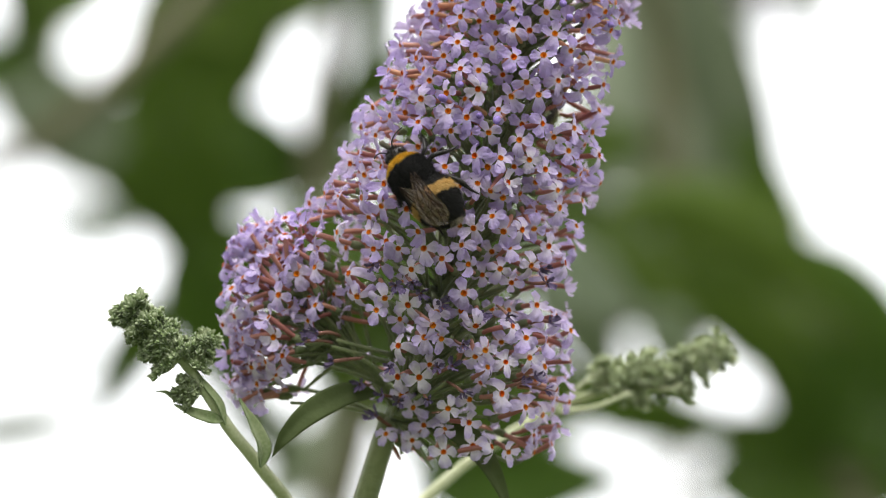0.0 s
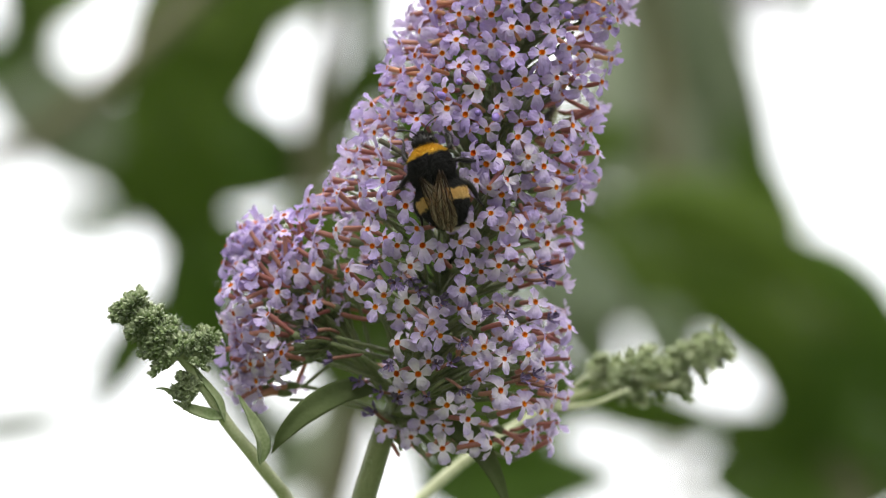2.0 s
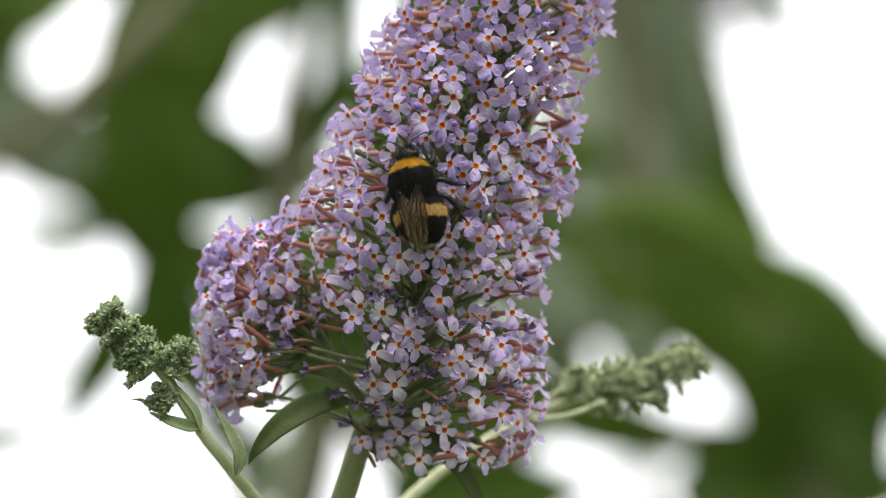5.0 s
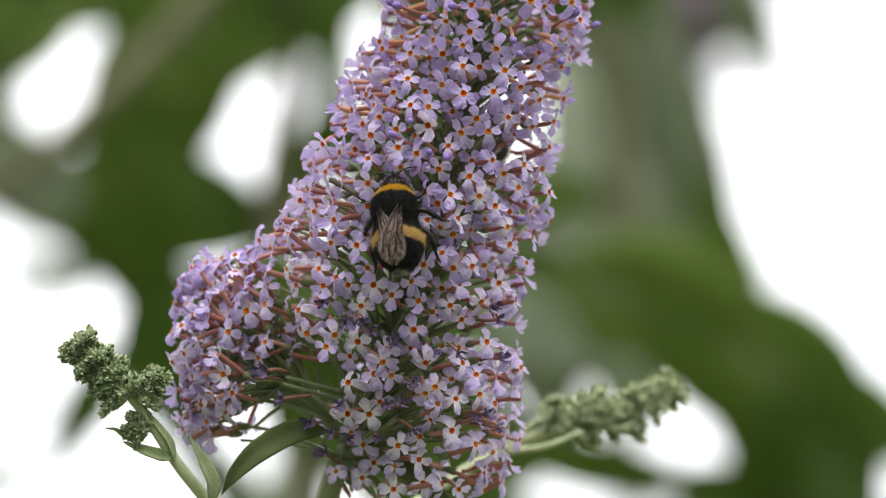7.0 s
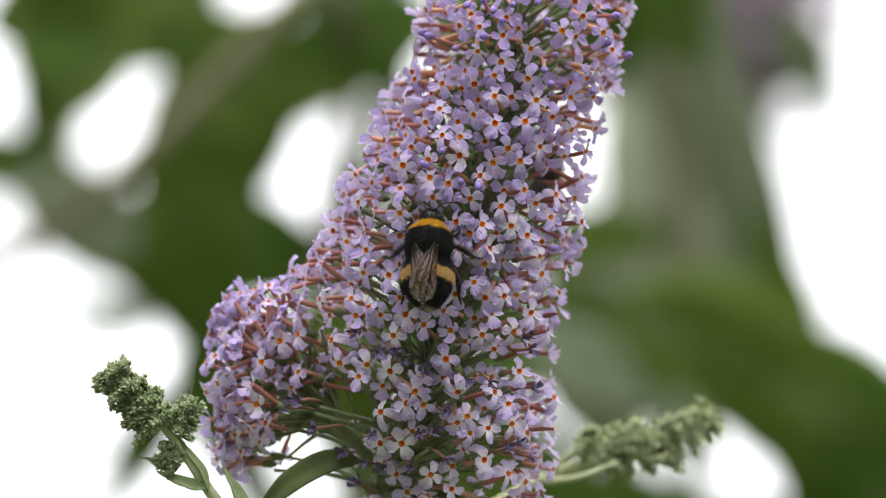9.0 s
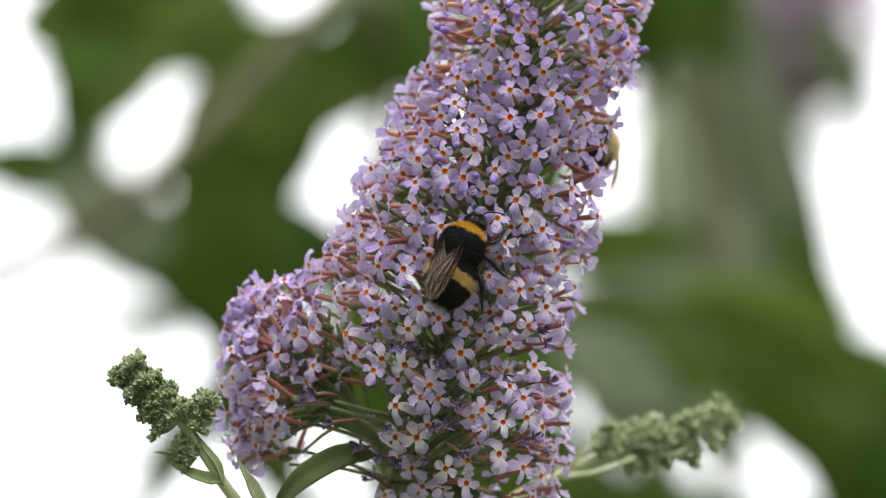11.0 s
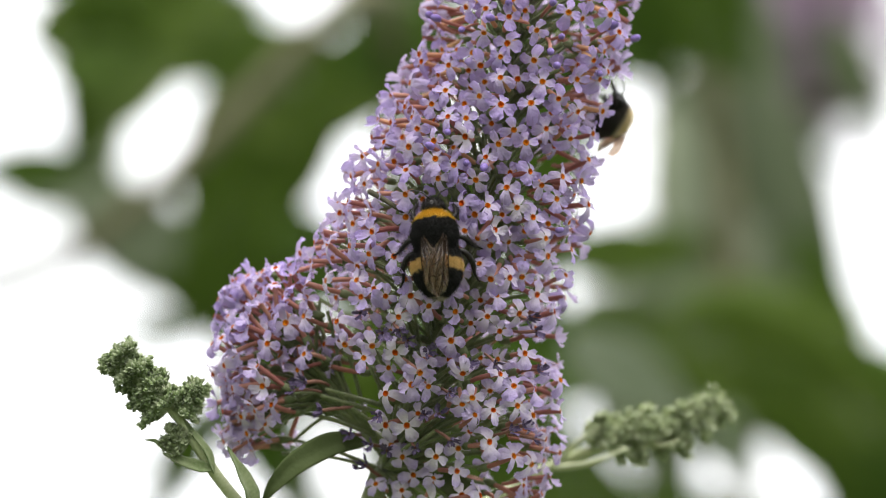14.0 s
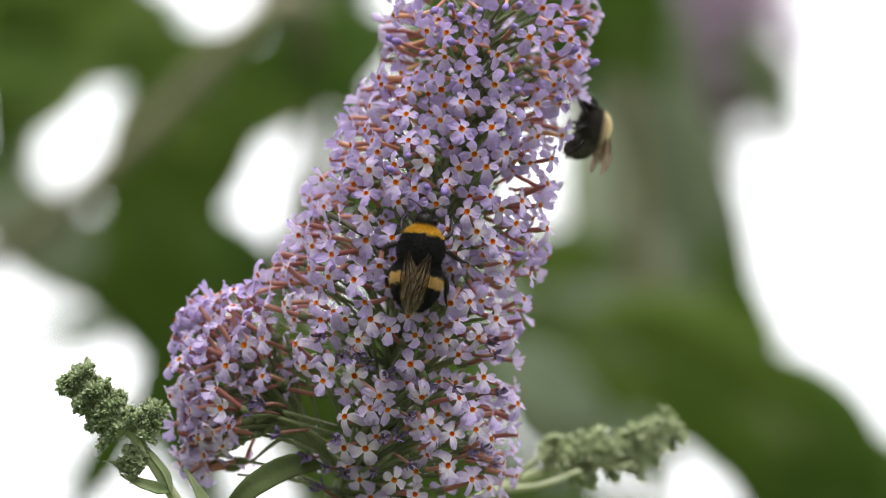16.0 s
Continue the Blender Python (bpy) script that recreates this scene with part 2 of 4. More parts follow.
# ---- ground ----
bm = bmesh.new()
bmesh.ops.create_grid(bm, x_segments=60, y_segments=60, size=300)
for v in bm.verts:
    v.co.z = 0.25 * noise.noise(v.co * 0.03) * min(1.0, v.co.length / 30)
tagged(part("ground", bm, GRASS), "rough green grass under the bushes", "ground", kind="structure")


# ---- the flower panicle ----
AXIS = [(660, 860), (700, 740), (770, 560), (835, 380), (885, 200), (925, 20), (955, -160), (985, -340), (1010, -520)]
LEFT = [(-520, 960), (-340, 830), (-168, 752), (-60, 752), (0, 738), (60, 705), (120, 668), (200, 630), (240, 605), (300, 590), (345, 550), (400, 530), (480, 540), (600, 560), (700, 640), (780, 680), (830, 760)]
RIGHT_EDGE = [(-520, 1060), (-340, 1140), (-168, 1165), (-60, 1158), (0, 1135), (100, 1110), (200, 1075), (300, 1080), (400, 1045), (500, 1028), (600, 1022), (700, 1018), (780, 985), (830, 930)]

LOBE_EDGE = [(380, 520), (395, 450), (420, 410), (460, 396), (520, 390), (620, 390), (690, 396), (730, 440)]


def between(table, v):
    if v <= table[0][0]:
        return table[0][1]
    for (a, x), (b, y) in zip(table, table[1:]):
        if v <= b:
            return x + (y - x) * (v - a) / (b - a)
    return table[-1][1]


def axis_u(v):
    return between([(b, a) for a, b in reversed(AXIS)], v)


def main_depth(u, v):
    """The panicle's half depth there, in sight units, or None outside it."""
    a, b = between(LEFT, v), between(RIGHT_EDGE, v)
    s = (2 * u - a - b) / (b - a)
    if abs(s) > 1.06:
        return None
    return min((b - a) / 2, 225) * math.sqrt(max(0.0, 1 - s * s))


def lobe_depth(u, v):
    """The same for the side branch low on the panicle."""
    x, y = (u - 550) / 168, (v - 555) / 190
    r = x * x + y * y
    return 130 * math.sqrt(max(0.0, 1 - r)) if r < 1.25 else None


def floret_frame(u, v, depth, facing, rng):
    """Place and outward direction of a floret; depth towards the eye in sight units."""
    place = spot(u, v, -depth / FOCAL)
    if facing == "lobe":
        heart = spot(620, 600, 0.0)
    else:
        heart = spot(axis_u(v + 35), v + 35, 0.01)
    out = (place - heart).normalized()
    a, b = between(LEFT, v), between(RIGHT_EDGE, v)
    across = (2 * u - a - b) / (b - a)
    rim = 0.25 if facing == "lobe" else min(1.0, max(0.0, (abs(across) - 0.4) / 0.5))
    lean = RIGHT * (0.7 * rim * (1 if across > 0 else -1))
    out = (out + lean - AWAY * (0.30 * (1 - rim)) - UPWARD * 0.08 + Vector((rng.uniform(-1, 1), rng.uniform(-1, 1), rng.uniform(-1, 1))) * 0.62).normalized()
    return place, out


def stalk_root(side, v, rng):
    """Where a floret's stalk leaves the rachis or the side branch."""
    if side == "lobe":
        s = rng.uniform(0.1, 1.0)
        return spot(700 - 150 * s, 700 - 135 * s, -0.002)
    va = min(v + rng.uniform(60, 170), 745)
    return spot(axis_u(va), va, 0.0)


def lobe_mesh(bm, angle, length, half, bend, twist, rng, slot):
    rows, cols = 6, 9
    grid = []
    ph = rng.uniform(0, 6)
    curl = rng.uniform(0.0, 1.0)
    for i in range(rows + 1):
        s = i / rows
        r = 0.00050 + (length - 0.00050) * s
        wide = half * (0.44 + 0.98 * s - 0.40 * s * s)
        row = []
        for k in range(cols + 1):
            x = 2 * k / cols - 1
            rr = r - length * (0.10 * x * x + 0.20 * x ** 6) * s * s + length * (0.035 * math.sin(5 * x + ph) + 0.03 * math.sin(13 * x + 3 * ph)) * s ** 3
            y = wide * x
            z = bend * s * s * length + 0.22 * half * x * x * s + twist * x * s * half + 0.22 * half * math.sin(6 * s + 4 * x + ph) * s * s + 0.20 * half * math.sin(9 * x + 2 * ph) * s ** 3 - 0.7 * curl * half * s ** 4
            c, d = math.cos(angle), math.sin(angle)
            row.append(bm.verts.new((rr * c - y * d, rr * d + y * c, z)))
        grid.append(row)
    for a, b in zip(grid, grid[1:]):
        for k in range(cols):
            bm.faces.new((a[k], b[k], b[k + 1], a[k + 1])).material_index = slot


def corolla_bmesh(rng, spread=0.0):
    bm = bmesh.new()
    for k in range(4):
        length = rng.uniform(0.0025, 0.0032) * (1.22 if k == 3 else 1.0)
        lobe_mesh(bm, math.pi / 2 * k + rng.uniform(-0.16, 0.16), length, length * rng.uniform(0.32, 0.44),
                  spread + rng.uniform(-0.55, 0.40), rng.uniform(-0.95, 0.95), rng, 0)
    return bm


def throat_bmesh():
    bm = bmesh.new()
    rings = []
    for r, z in ((0.00056, 0.00016), (0.00044, 0.00004), (0.00030, -0.0003), (0.0001, -0.0007)):
        rings.append([bm.verts.new((r * (1 + 0.10 * (-1) ** k) * math.cos((k + 0.5) * math.pi / 4), r * (1 + 0.10 * (-1) ** k) * math.sin((k + 0.5) * math.pi / 4), z)) for k in range(8)])
    for a, b in zip(rings, rings[1:]):
        for k in range(8):
            bm.faces.new((a[k], a[(k + 1) % 8], b[(k + 1) % 8], b[k]))
    bm.faces.new(rings[-1])
    return bm


def tube_bmesh(rng, bend):
    bm = bmesh.new()
    line = [(bend * 0.0016 * math.sin(s * 2.2), 0, 0.0001 - 0.0092 * s) for s in (0, 0.12, 0.35, 0.6, 0.85, 1)]
    add_tube(bm, line, [0.00050, 0.00056, 0.00054, 0.00051, 0.00047, 0.00042], 8, lid=False)
    return bm


def calyx_bmesh(bend):
    bm = bmesh.new()
    line = [(bend * 0.0016 * math.sin(s * 2.2), 0, 0.0001 - 0.0092 * s) for s in (0.76, 0.84, 0.95, 1.06)]
    add_tube(bm, line, [0.00074, 0.00086, 0.00080, 0.0003], 8)
    return bm


def as_mesh(name, bm, mat):
    me = bpy.data.meshes.new(name)
    bm.to_mesh(me)
    bm.free()
    for p in me.polygons:
        p.use_smooth = True
    me.materials.append(mat)
    return me


frng = random.Random(5)
COROLLAS = [as_mesh("corolla", corolla_bmesh(frng, b), PETAL) for b in (-0.25, -0.1, 0.0, 0.1, -0.35, 0.2, -0.15, 0.05, -0.5, 0.4, -0.7, 0.7, -0.2, 0.3)]
THROATS = as_mesh("throat", throat_bmesh(), THROAT)
BENDS = (-1.0, -0.4, 0.3, 0.9)
TUBES = [as_mesh("tube", tube_bmesh(frng, b), TUBE) for b in BENDS]
YOUNG_TUBES = [as_mesh("tube", tube_bmesh(frng, b), YOUNG_TUBE) for b in BENDS]
SPENT_TUBES = [as_mesh("tube", tube_bmesh(frng, b), WITHERED_TUBE) for b in BENDS]
CALYXES = [as_mesh("calyx", calyx_bmesh(b), CALYX) for b in BENDS]

panicle = base_of("flower_panicle", spot(690, 745, 0.0), "lilac butterfly bush panicle of small orange-eyed florets", "flower")
HOME = panicle.matrix_basis.inverted()


def floret(place, out, spin, scale, kind, bend, tone, young=False):
    """One four-lobed floret on its tube, as a part of the panicle."""
    ob = new("floret", COROLLAS[kind])
    ob.parent = panicle
    ob.matrix_basis = HOME @ frame_to(place, out, spin, scale)
    ob.color = (min(1.0, max(0.0, tone)), 0, 0, 1)
    for name, me in (("throat", THROATS), ("tube", (YOUNG_TUBES if young else TUBES)[bend]), ("calyx", CALYXES[bend])):
        child = new(name, me)
        child.parent = ob
        if name != "throat":
            child.matrix_basis = Matrix.Rotation(spin * 3.7, 4, "Z")
    return ob


# Eyes of the florets that face the viewer, whorl by whorl from the top.
WHORLS = [
    [(888, -116), (786, -101), (793, -54), (839, -33), (881, -70), (846, -73), (923, -55), (878, -27), (920, -8), (972, -31),
     (1028, -63), (761, 9), (1064, -89), (1089, 5), (1071, 21), (1010, -120), (960, -140), (830, -140), (1100, -60), (1115, -30)],
    [(872, 31), (908, 16), (908, 53), (815, 30), (765, 22), (967, 22), (982, 60), (1042, 55), (1081, 54), (871, 86), (785, 99),
     (737, 103), (909, 101), (962, 98), (745, 60), (810, 75), (1010, 90), (1095, 40)],
    [(750, 122), (760, 143), (712, 130), (688, 125), (815, 122), (847, 125), (846, 158), (932, 146), (905, 171), (1043, 112),
     (988, 143), (953, 168), (1068, 150), (700, 165), (790, 165), (745, 175), (1085, 110), (1030, 160)],
    [(793, 197), (740, 216), (826, 208), (831, 236), (865, 235), (882, 194), (798, 232), (740, 260), (960, 219), (919, 248),
     (980, 243), (1016, 227), (1048, 234), (660, 190), (690, 205), (665, 240), (690, 258), (640, 225), (1060, 195)],
    [(840, 276), (886, 280), (863, 296), (937, 283), (787, 295), (899, 323), (868, 338), (890, 350), (816, 328), (845, 325),
     (675, 295), (680, 325), (1006, 267), (1027, 308), (635, 270), (620, 290), (645, 310), (1060, 275), (965, 300), (740, 300)],
    [(987, 337), (990, 368), (1030, 355), (871, 383), (838, 404), (817, 434), (891, 410), (924, 407), (901, 438), (945, 405),
     (600, 345), (640, 350), (675, 365), (570, 375), (720, 370), (1062, 325), (1020, 400), (780, 380), (740, 410), (765, 345)],
    [(597, 411), (653, 411), (684, 427), (661, 441), (617, 484), (557, 473), (728, 477), (782, 458), (829, 468), (885, 476),
     (971, 436), (560, 415), (530, 400), (520, 440), (1000, 465), (705, 440), (750, 440), (940, 470)],
    [(430, 491), (458, 491), (493, 522), (437, 535), (476, 561), (558, 540), (415, 442), (445, 415), (475, 405), (505, 415),
     (480, 450), (460, 470), (410, 510), (484, 597), (415, 560), (430, 600), (412, 640), (445, 650), (440, 690), (470, 640), (525, 485),
     (400, 625), (425, 660), (455, 680), (412, 692), (432, 715), (462, 705), (487, 662), (500, 630),
     (548, 360), (528, 378), (505, 386), (482, 392), (455, 400), (428, 408), (575, 342), (590, 322), (545, 392), (402, 440), (396, 470), (392, 520), (394, 575), (560, 440), (515, 462)],
    [(632, 525), (681, 528), (666, 549), (722, 540), (821, 519), (773, 553), (950, 540), (766, 576), (751, 597), (781, 600),
     (842, 577), (907, 577), (931, 598), (967, 603), (1010, 585), (705, 612), (985, 560)],
    [(841, 631), (859, 620), (895, 641), (863, 650), (937, 633), (964, 649), (1009, 640), (742, 668), (704, 667), (888, 697),
     (793, 723), (930, 721), (985, 690), (683, 768), (785, 800), (830, 748), (960, 735), (975, 785),
     (900, 800), (870, 790), (945, 800)],
]
PALEST = [(722, 540), (937, 283), (899, 323), (728, 477), (597, 411), (793, 723), (742, 668), (987, 337), (895, 641), (484, 597), (846, 158)]


def age(u, v, rng):
    """Florets pale as they age: violet near the top, paler below."""
    return 0.05 if (u, v) in PALEST else 0.63 + (270 - v) / 1300 + rng.uniform(-0.28, 0.28)


CLOSED = [(923, -79), (891, -53), (996, 6), (1106, -41), (986, -116), (1079, 44), (1008, 32), (785, 175), (880, 212), (848, 206), (1010, 322), (815, 150),
          (905, -100), (940, -110), (1000, -80), (860, -110), (1120, -90), (780, -60), (1140, -20), (1015, -20)]
placed = []
inner = bmesh.new()
for whorl in WHORLS:
    for u, v in whorl:
        rng = random.Random(u * 7919 + v)
        main, lobe = main_depth(u, v), lobe_depth(u, v)
        if v < -25 and rng.random() < 0.42:
            CLOSED.append((u, v))
            continue
        side = "lobe" if (lobe or -1) > (main or -1) and u < 600 else "main"
        depth = max(main or 0, lobe or 0) * rng.uniform(0.93, 1.0)
        place, out = floret_frame(u, v, depth, side, rng)
        floret(place, out, rng.uniform(-0.35, 0.35), rng.uniform(0.86, 1.06), rng.randrange(len(COROLLAS)), rng.randrange(4), age(u, v, rng), v < 120 + rng.uniform(-130, 130))
        root = place - out * 0.0095
        start = stalk_root(side, v, rng)
        add_tube(inner, smooth_line([start, (start + root) / 2 + UPWARD * 0.001, root], 3), (0.00048, 0.00036), 5)
        placed.append((u, v))

# The florets between and behind them.
rest = {"corolla": bmesh.new(), "tube": bmesh.new(), "throat": bmesh.new()}
brng = random.Random(11)
near = backs = tries = 0
while near + backs < 470 and tries < 40000:
    tries += 1
    v = brng.uniform(-480, 790)
    on_lobe = v > 400 and brng.random() < 0.42
    angle = brng.uniform(0, 2 * math.pi)
    if brng.random() < 0.3:
        angle = brng.choice((0, math.pi)) + brng.uniform(-0.5, 0.5)
    rad = brng.uniform(0.70, 0.98)
    if on_lobe:
        tilt = brng.uniform(-0.9, 0.9)
        v = 552 + 172 * math.sin(1.5 * tilt) * rad
        u = 560 - (560 - between(LOBE_EDGE, v)) * abs(math.cos(angle)) * rad
        depth = 130 * math.sin(angle) * rad * math.cos(tilt)
    else:
        a, b = between(LEFT, v), between(RIGHT_EDGE, v)
        u = (a + b) / 2 + (b - a) / 2 * rad * math.cos(angle)
        depth = min((b - a) / 2, 225) * rad * math.sin(angle)
    front = depth > 25
    if (front and near >= 128) or (not front and backs >= 342):
        continue
    close = min((u - x) ** 2 + (v - y) ** 2 for x, y in placed) < ((17 if on_lobe else 25 if v < 400 else 28) if front else 10) ** 2 or (v < -10 and front and brng.random() < 0.85)
    if (close and front) or (480 < u < 700 and 575 < v < 735 and depth > -60):
        continue
    place, out = floret_frame(u, v, depth * (0.80 if front else 1), "lobe" if on_lobe else "main", brng)
    if not front:
        out = (out + AWAY * 0.35).normalized()
    m = frame_to(place, out, brng.uniform(0, 6.28), brng.uniform(0.8, 1.0))
    if front:
        near += 1
        floret(place, out, brng.uniform(0, 6.28), brng.uniform(0.8, 1.0), brng.randrange(len(COROLLAS)), brng.randrange(4), age(u, v, brng), v < 120 + brng.uniform(-130, 130))
    else:
        for key, pool in (("corolla", COROLLAS), ("tube", TUBES), ("throat", [THROATS])):
            target = rest[key]
            n0 = len(target.verts)
            target.from_mesh(pool[brng.randrange(len(pool))])
            target.verts.ensure_lookup_table()
            for w in target.verts[n0:]:
                w.co = m @ w.co
    root = place - out * 0.0095
    if front or brng.random() < 0.35:
        start = stalk_root("lobe" if on_lobe else "main", v, brng)
        add_tube(inner, smooth_line([start, (start + root) / 2 + UPWARD * 0.001, root], 3), (0.00048, 0.00036), 5)
    if front:
        placed.append((u, v))
    backs += not front

# Closed violet buds and withered corollas among the open florets.
def closed_bud_bmesh():
    bm = bmesh.new()
    add_tube(bm, [(0, 0, -0.0008), (0, 0, -0.0003), (0, 0, 0.0004), (0, 0, 0.0010), (0, 0, 0.0013)], [0.0005, 0.0007, 0.00078, 0.00055, 0.00015], 8)
    return bm


def withered_bmesh(seed):
    bm = corolla_bmesh(random.Random(seed), 1.15)
    for v in bm.verts:
        v.co = Vector((v.co.x * 0.5, v.co.y * 0.5, v.co.z * 0.45)) * (1 + 0.6 * noise.noise(v.co * 1300 + Vector((seed, 0, 0))))
    return bm


BUD_MESH = as_mesh("closed_bud", closed_bud_bmesh(), BUD)
WITHERED_MESHES = [as_mesh("withered_floret", withered_bmesh(k * 3 + 1), WITHERED) for k in range(3)]
SPENT = [(637, 680), (665, 735), (705, 712), (690, 650), (775, 650), (800, 648), (820, 695), (757, 708), (925, 676), (948, 668), (975, 570), (560, 592), (540, 605), (780, 540),
         (730, 500), (700, 505), (745, 520), (955, 480), (970, 500), (660, 470), (850, 560), (820, 610), (675, 700), (965, 690), (590, 640), (900, 560)]
for group, pool, name, tubes in ((CLOSED, [BUD_MESH], "closed_bud", YOUNG_TUBES), (SPENT, WITHERED_MESHES, "withered_floret", SPENT_TUBES)):
    for u, v in group:
        rng = random.Random(u * 31 + v)
        depth = max(main_depth(u, v) or 0, lobe_depth(u, v) or 0) * rng.uniform(0.95, 1.05)
        place, out = floret_frame(u, v, depth, "main", rng)
        ob = new(name, pool[rng.randrange(len(pool))])
        ob.parent = panicle
        ob.matrix_basis = HOME @ frame_to(place, out, rng.uniform(0, 6.28), rng.uniform(0.8, 1.1))
        if name == "closed_bud" and rng.random() < 0.6:
            tubes = TUBES
        tube = new("tube", tubes[rng.randrange(4)])
        tube.parent = ob
        tube.matrix_basis = Matrix.Diagonal((0.7, 0.7, 0.7 if name == "withered_floret" else 1.0, 1))
        add_tube(inner, [place - out * 0.006, spot(axis_u(v + 50), min(v + 50, 740), 0.0)], (0.0004, 0.0007), 5)

FARPETAL = mottled("lilac_petal_of_the_far_side", (0.62, 0.53, 0.715), (0.52, 0.425, 0.66), 60, 0.55, 0.4)
under(panicle, tagged(part("far_bloom", rest["corolla"], FARPETAL, None, "lilac florets on the far side"), kind="stuff"))
under(panicle, tagged(part("far_tube_mass", rest["tube"], TUBE, None, "salmon tubes on the far side"), kind="stuff"))
under(panicle, tagged(part("far_throat_mass", rest["throat"], THROAT), kind="stuff"))
under(panicle, part("inner_branching", inner, STALK, None, "thin downy green stalks"))
bm = bmesh.new()
add_tube(bm, smooth_line([spot(a, b, 0.0) for a, b in AXIS[1:]], 5), (0.0024, 0.0008), 10, wobble=0.2)
under(panicle, part("rachis", bm, STALK, None, "green central stalk"))
bm = bmesh.new()
add_tube(bm, smooth_line([spot(700, 700, 0), spot(640, 650, 0), spot(560, 575, 0)], 5), (0.0014, 0.0007), 8)
under(panicle, part("side_branch", bm, STALK, None, "green side stalk"))

bm = bmesh.new()
add_tube(bm, smooth_line([spot(674, 254, -0.0185), spot(700, 268, -0.0215), spot(722, 282, -0.0230), spot(745, 296, -0.021), spot(770, 318, -0.010)], 5), (0.00058, 0.00042), 8, wobble=0.25)
under(panicle, part("bare_stalk", bm, BARE, None, "dark bare stalk that lost its florets"))

# ---- stem and leaves below the panicle ----
stem = base_of("flowering_stem", Vector((-0.12, 0.05, 0.0)), "upright green butterfly bush stem with two leaves", "stem")
bm = bmesh.new()
add_tube(bm, smooth_line([(-0.12, 0.05, 0.0), (-0.10, 0.04, 0.6), (-0.06, 0.01, 1.3), spot(560, 1250, 0.005), spot(640, 910, 0.0), spot(664, 830, 0), spot(690, 745, 0)], 8),
         [0.0075 if i < 16 else 0.0075 - 0.0050 * min(1, (i - 16) / 14) - 0.0003 * max(0, i - 30) / 18 for i in range(49)], 14, wobble=0.05)
under(stem, part("stalk", bm, STEM))
bm = bmesh.new()
add_tube(bm, smooth_line([spot(600, 1080, 0.003), spot(640, 910, 0.0), spot(664, 830, 0), spot(690, 745, 0)], 4), (0.0026, 0.0022), 12)
bm.normal_update()
skin = bm.faces[:]
add_fur(bm, 5000, 0.00042, 0.0, random.Random(9), 0.00002)
bmesh.ops.delete(bm, geom=skin, context="FACES")
under(stem, tagged(part("down", bm, DOWNY, None, "short pale down on the stalk"), kind="stuff"))
bm = bmesh.new()
add_leaf(bm, smooth_line([spot(668, 696, -0.004), spot(610, 698, -0.010), spot(545, 733, -0.014), spot(503, 775, -0.014), spot(481, 810, -0.012)], 6), size(46), -AWAY + UPWARD * 0.15 + RIGHT * 0.1, fold=0.25, slot=0)
under(stem, part("leaf", bm, [NEARLEAF, DOWN], None, "arching green leaf"))
bm = bmesh.new()
add_leaf(bm, smooth_line([spot(735, 742, 0.0), spot(800, 758, -0.003), spot(845, 795, -0.006), spot(880, 850, -0.008), spot(912, 930, -0.006)], 6), size(50), -AWAY + UPWARD * 0.35 + RIGHT * 0.2, fold=0.3, slot=0)
under(stem, part("leaf", bm, [NEARLEAF, DOWN], None, "dull green drooping leaf"))


# ---- green bud spikes ----
def bud_mesh(rng, long):
    bm = bmesh.new()
    add_tube(bm, [(0, 0, 0), (0, 0, long * 0.3), (0.0001, 0, long * 0.65), (0.0002, 0, long)], [0.00020, 0.00040, 0.00036, 0.00010], 6)
    spin = rng.uniform(0, 6.28)
    for k in range(4):
        a = spin + k * math.pi / 2 + rng.uniform(-0.3, 0.3)
        d, e = Vector((math.cos(a), math.sin(a), 0)), Vector((-math.sin(a), math.cos(a), 0))
        flare, tall = rng.uniform(0.35, 0.75) * long, rng.uniform(0.65, 1.05) * long
        rows = []
        for q, wide in ((0.0, 0.18), (0.35, 0.30), (0.75, 0.24), (1.0, 0.05)):
            c = d * (0.0002 + flare * q ** 1.3) + Vector((0, 0, tall * q))
            rows.append([bm.verts.new(c - e * wide * long), bm.verts.new(c - d * 0.08 * long), bm.verts.new(c + e * wide * long)])
        for r0, r1 in zip(rows, rows[1:]):
            bm.faces.new((r0[0], r0[1], r1[1], r1[0]))
            bm.faces.new((r0[1], r0[2], r1[2], r1[1]))
    return bm


GBUDS = [as_mesh("bud", bud_mesh(frng, q), GREENTIP) for q in (0.0012, 0.0015, 0.0019)]

PBUDS = [as_mesh("bud", bud_mesh(frng, q), PALETIP) for q in (0.0016, 0.0020, 0.0024)]


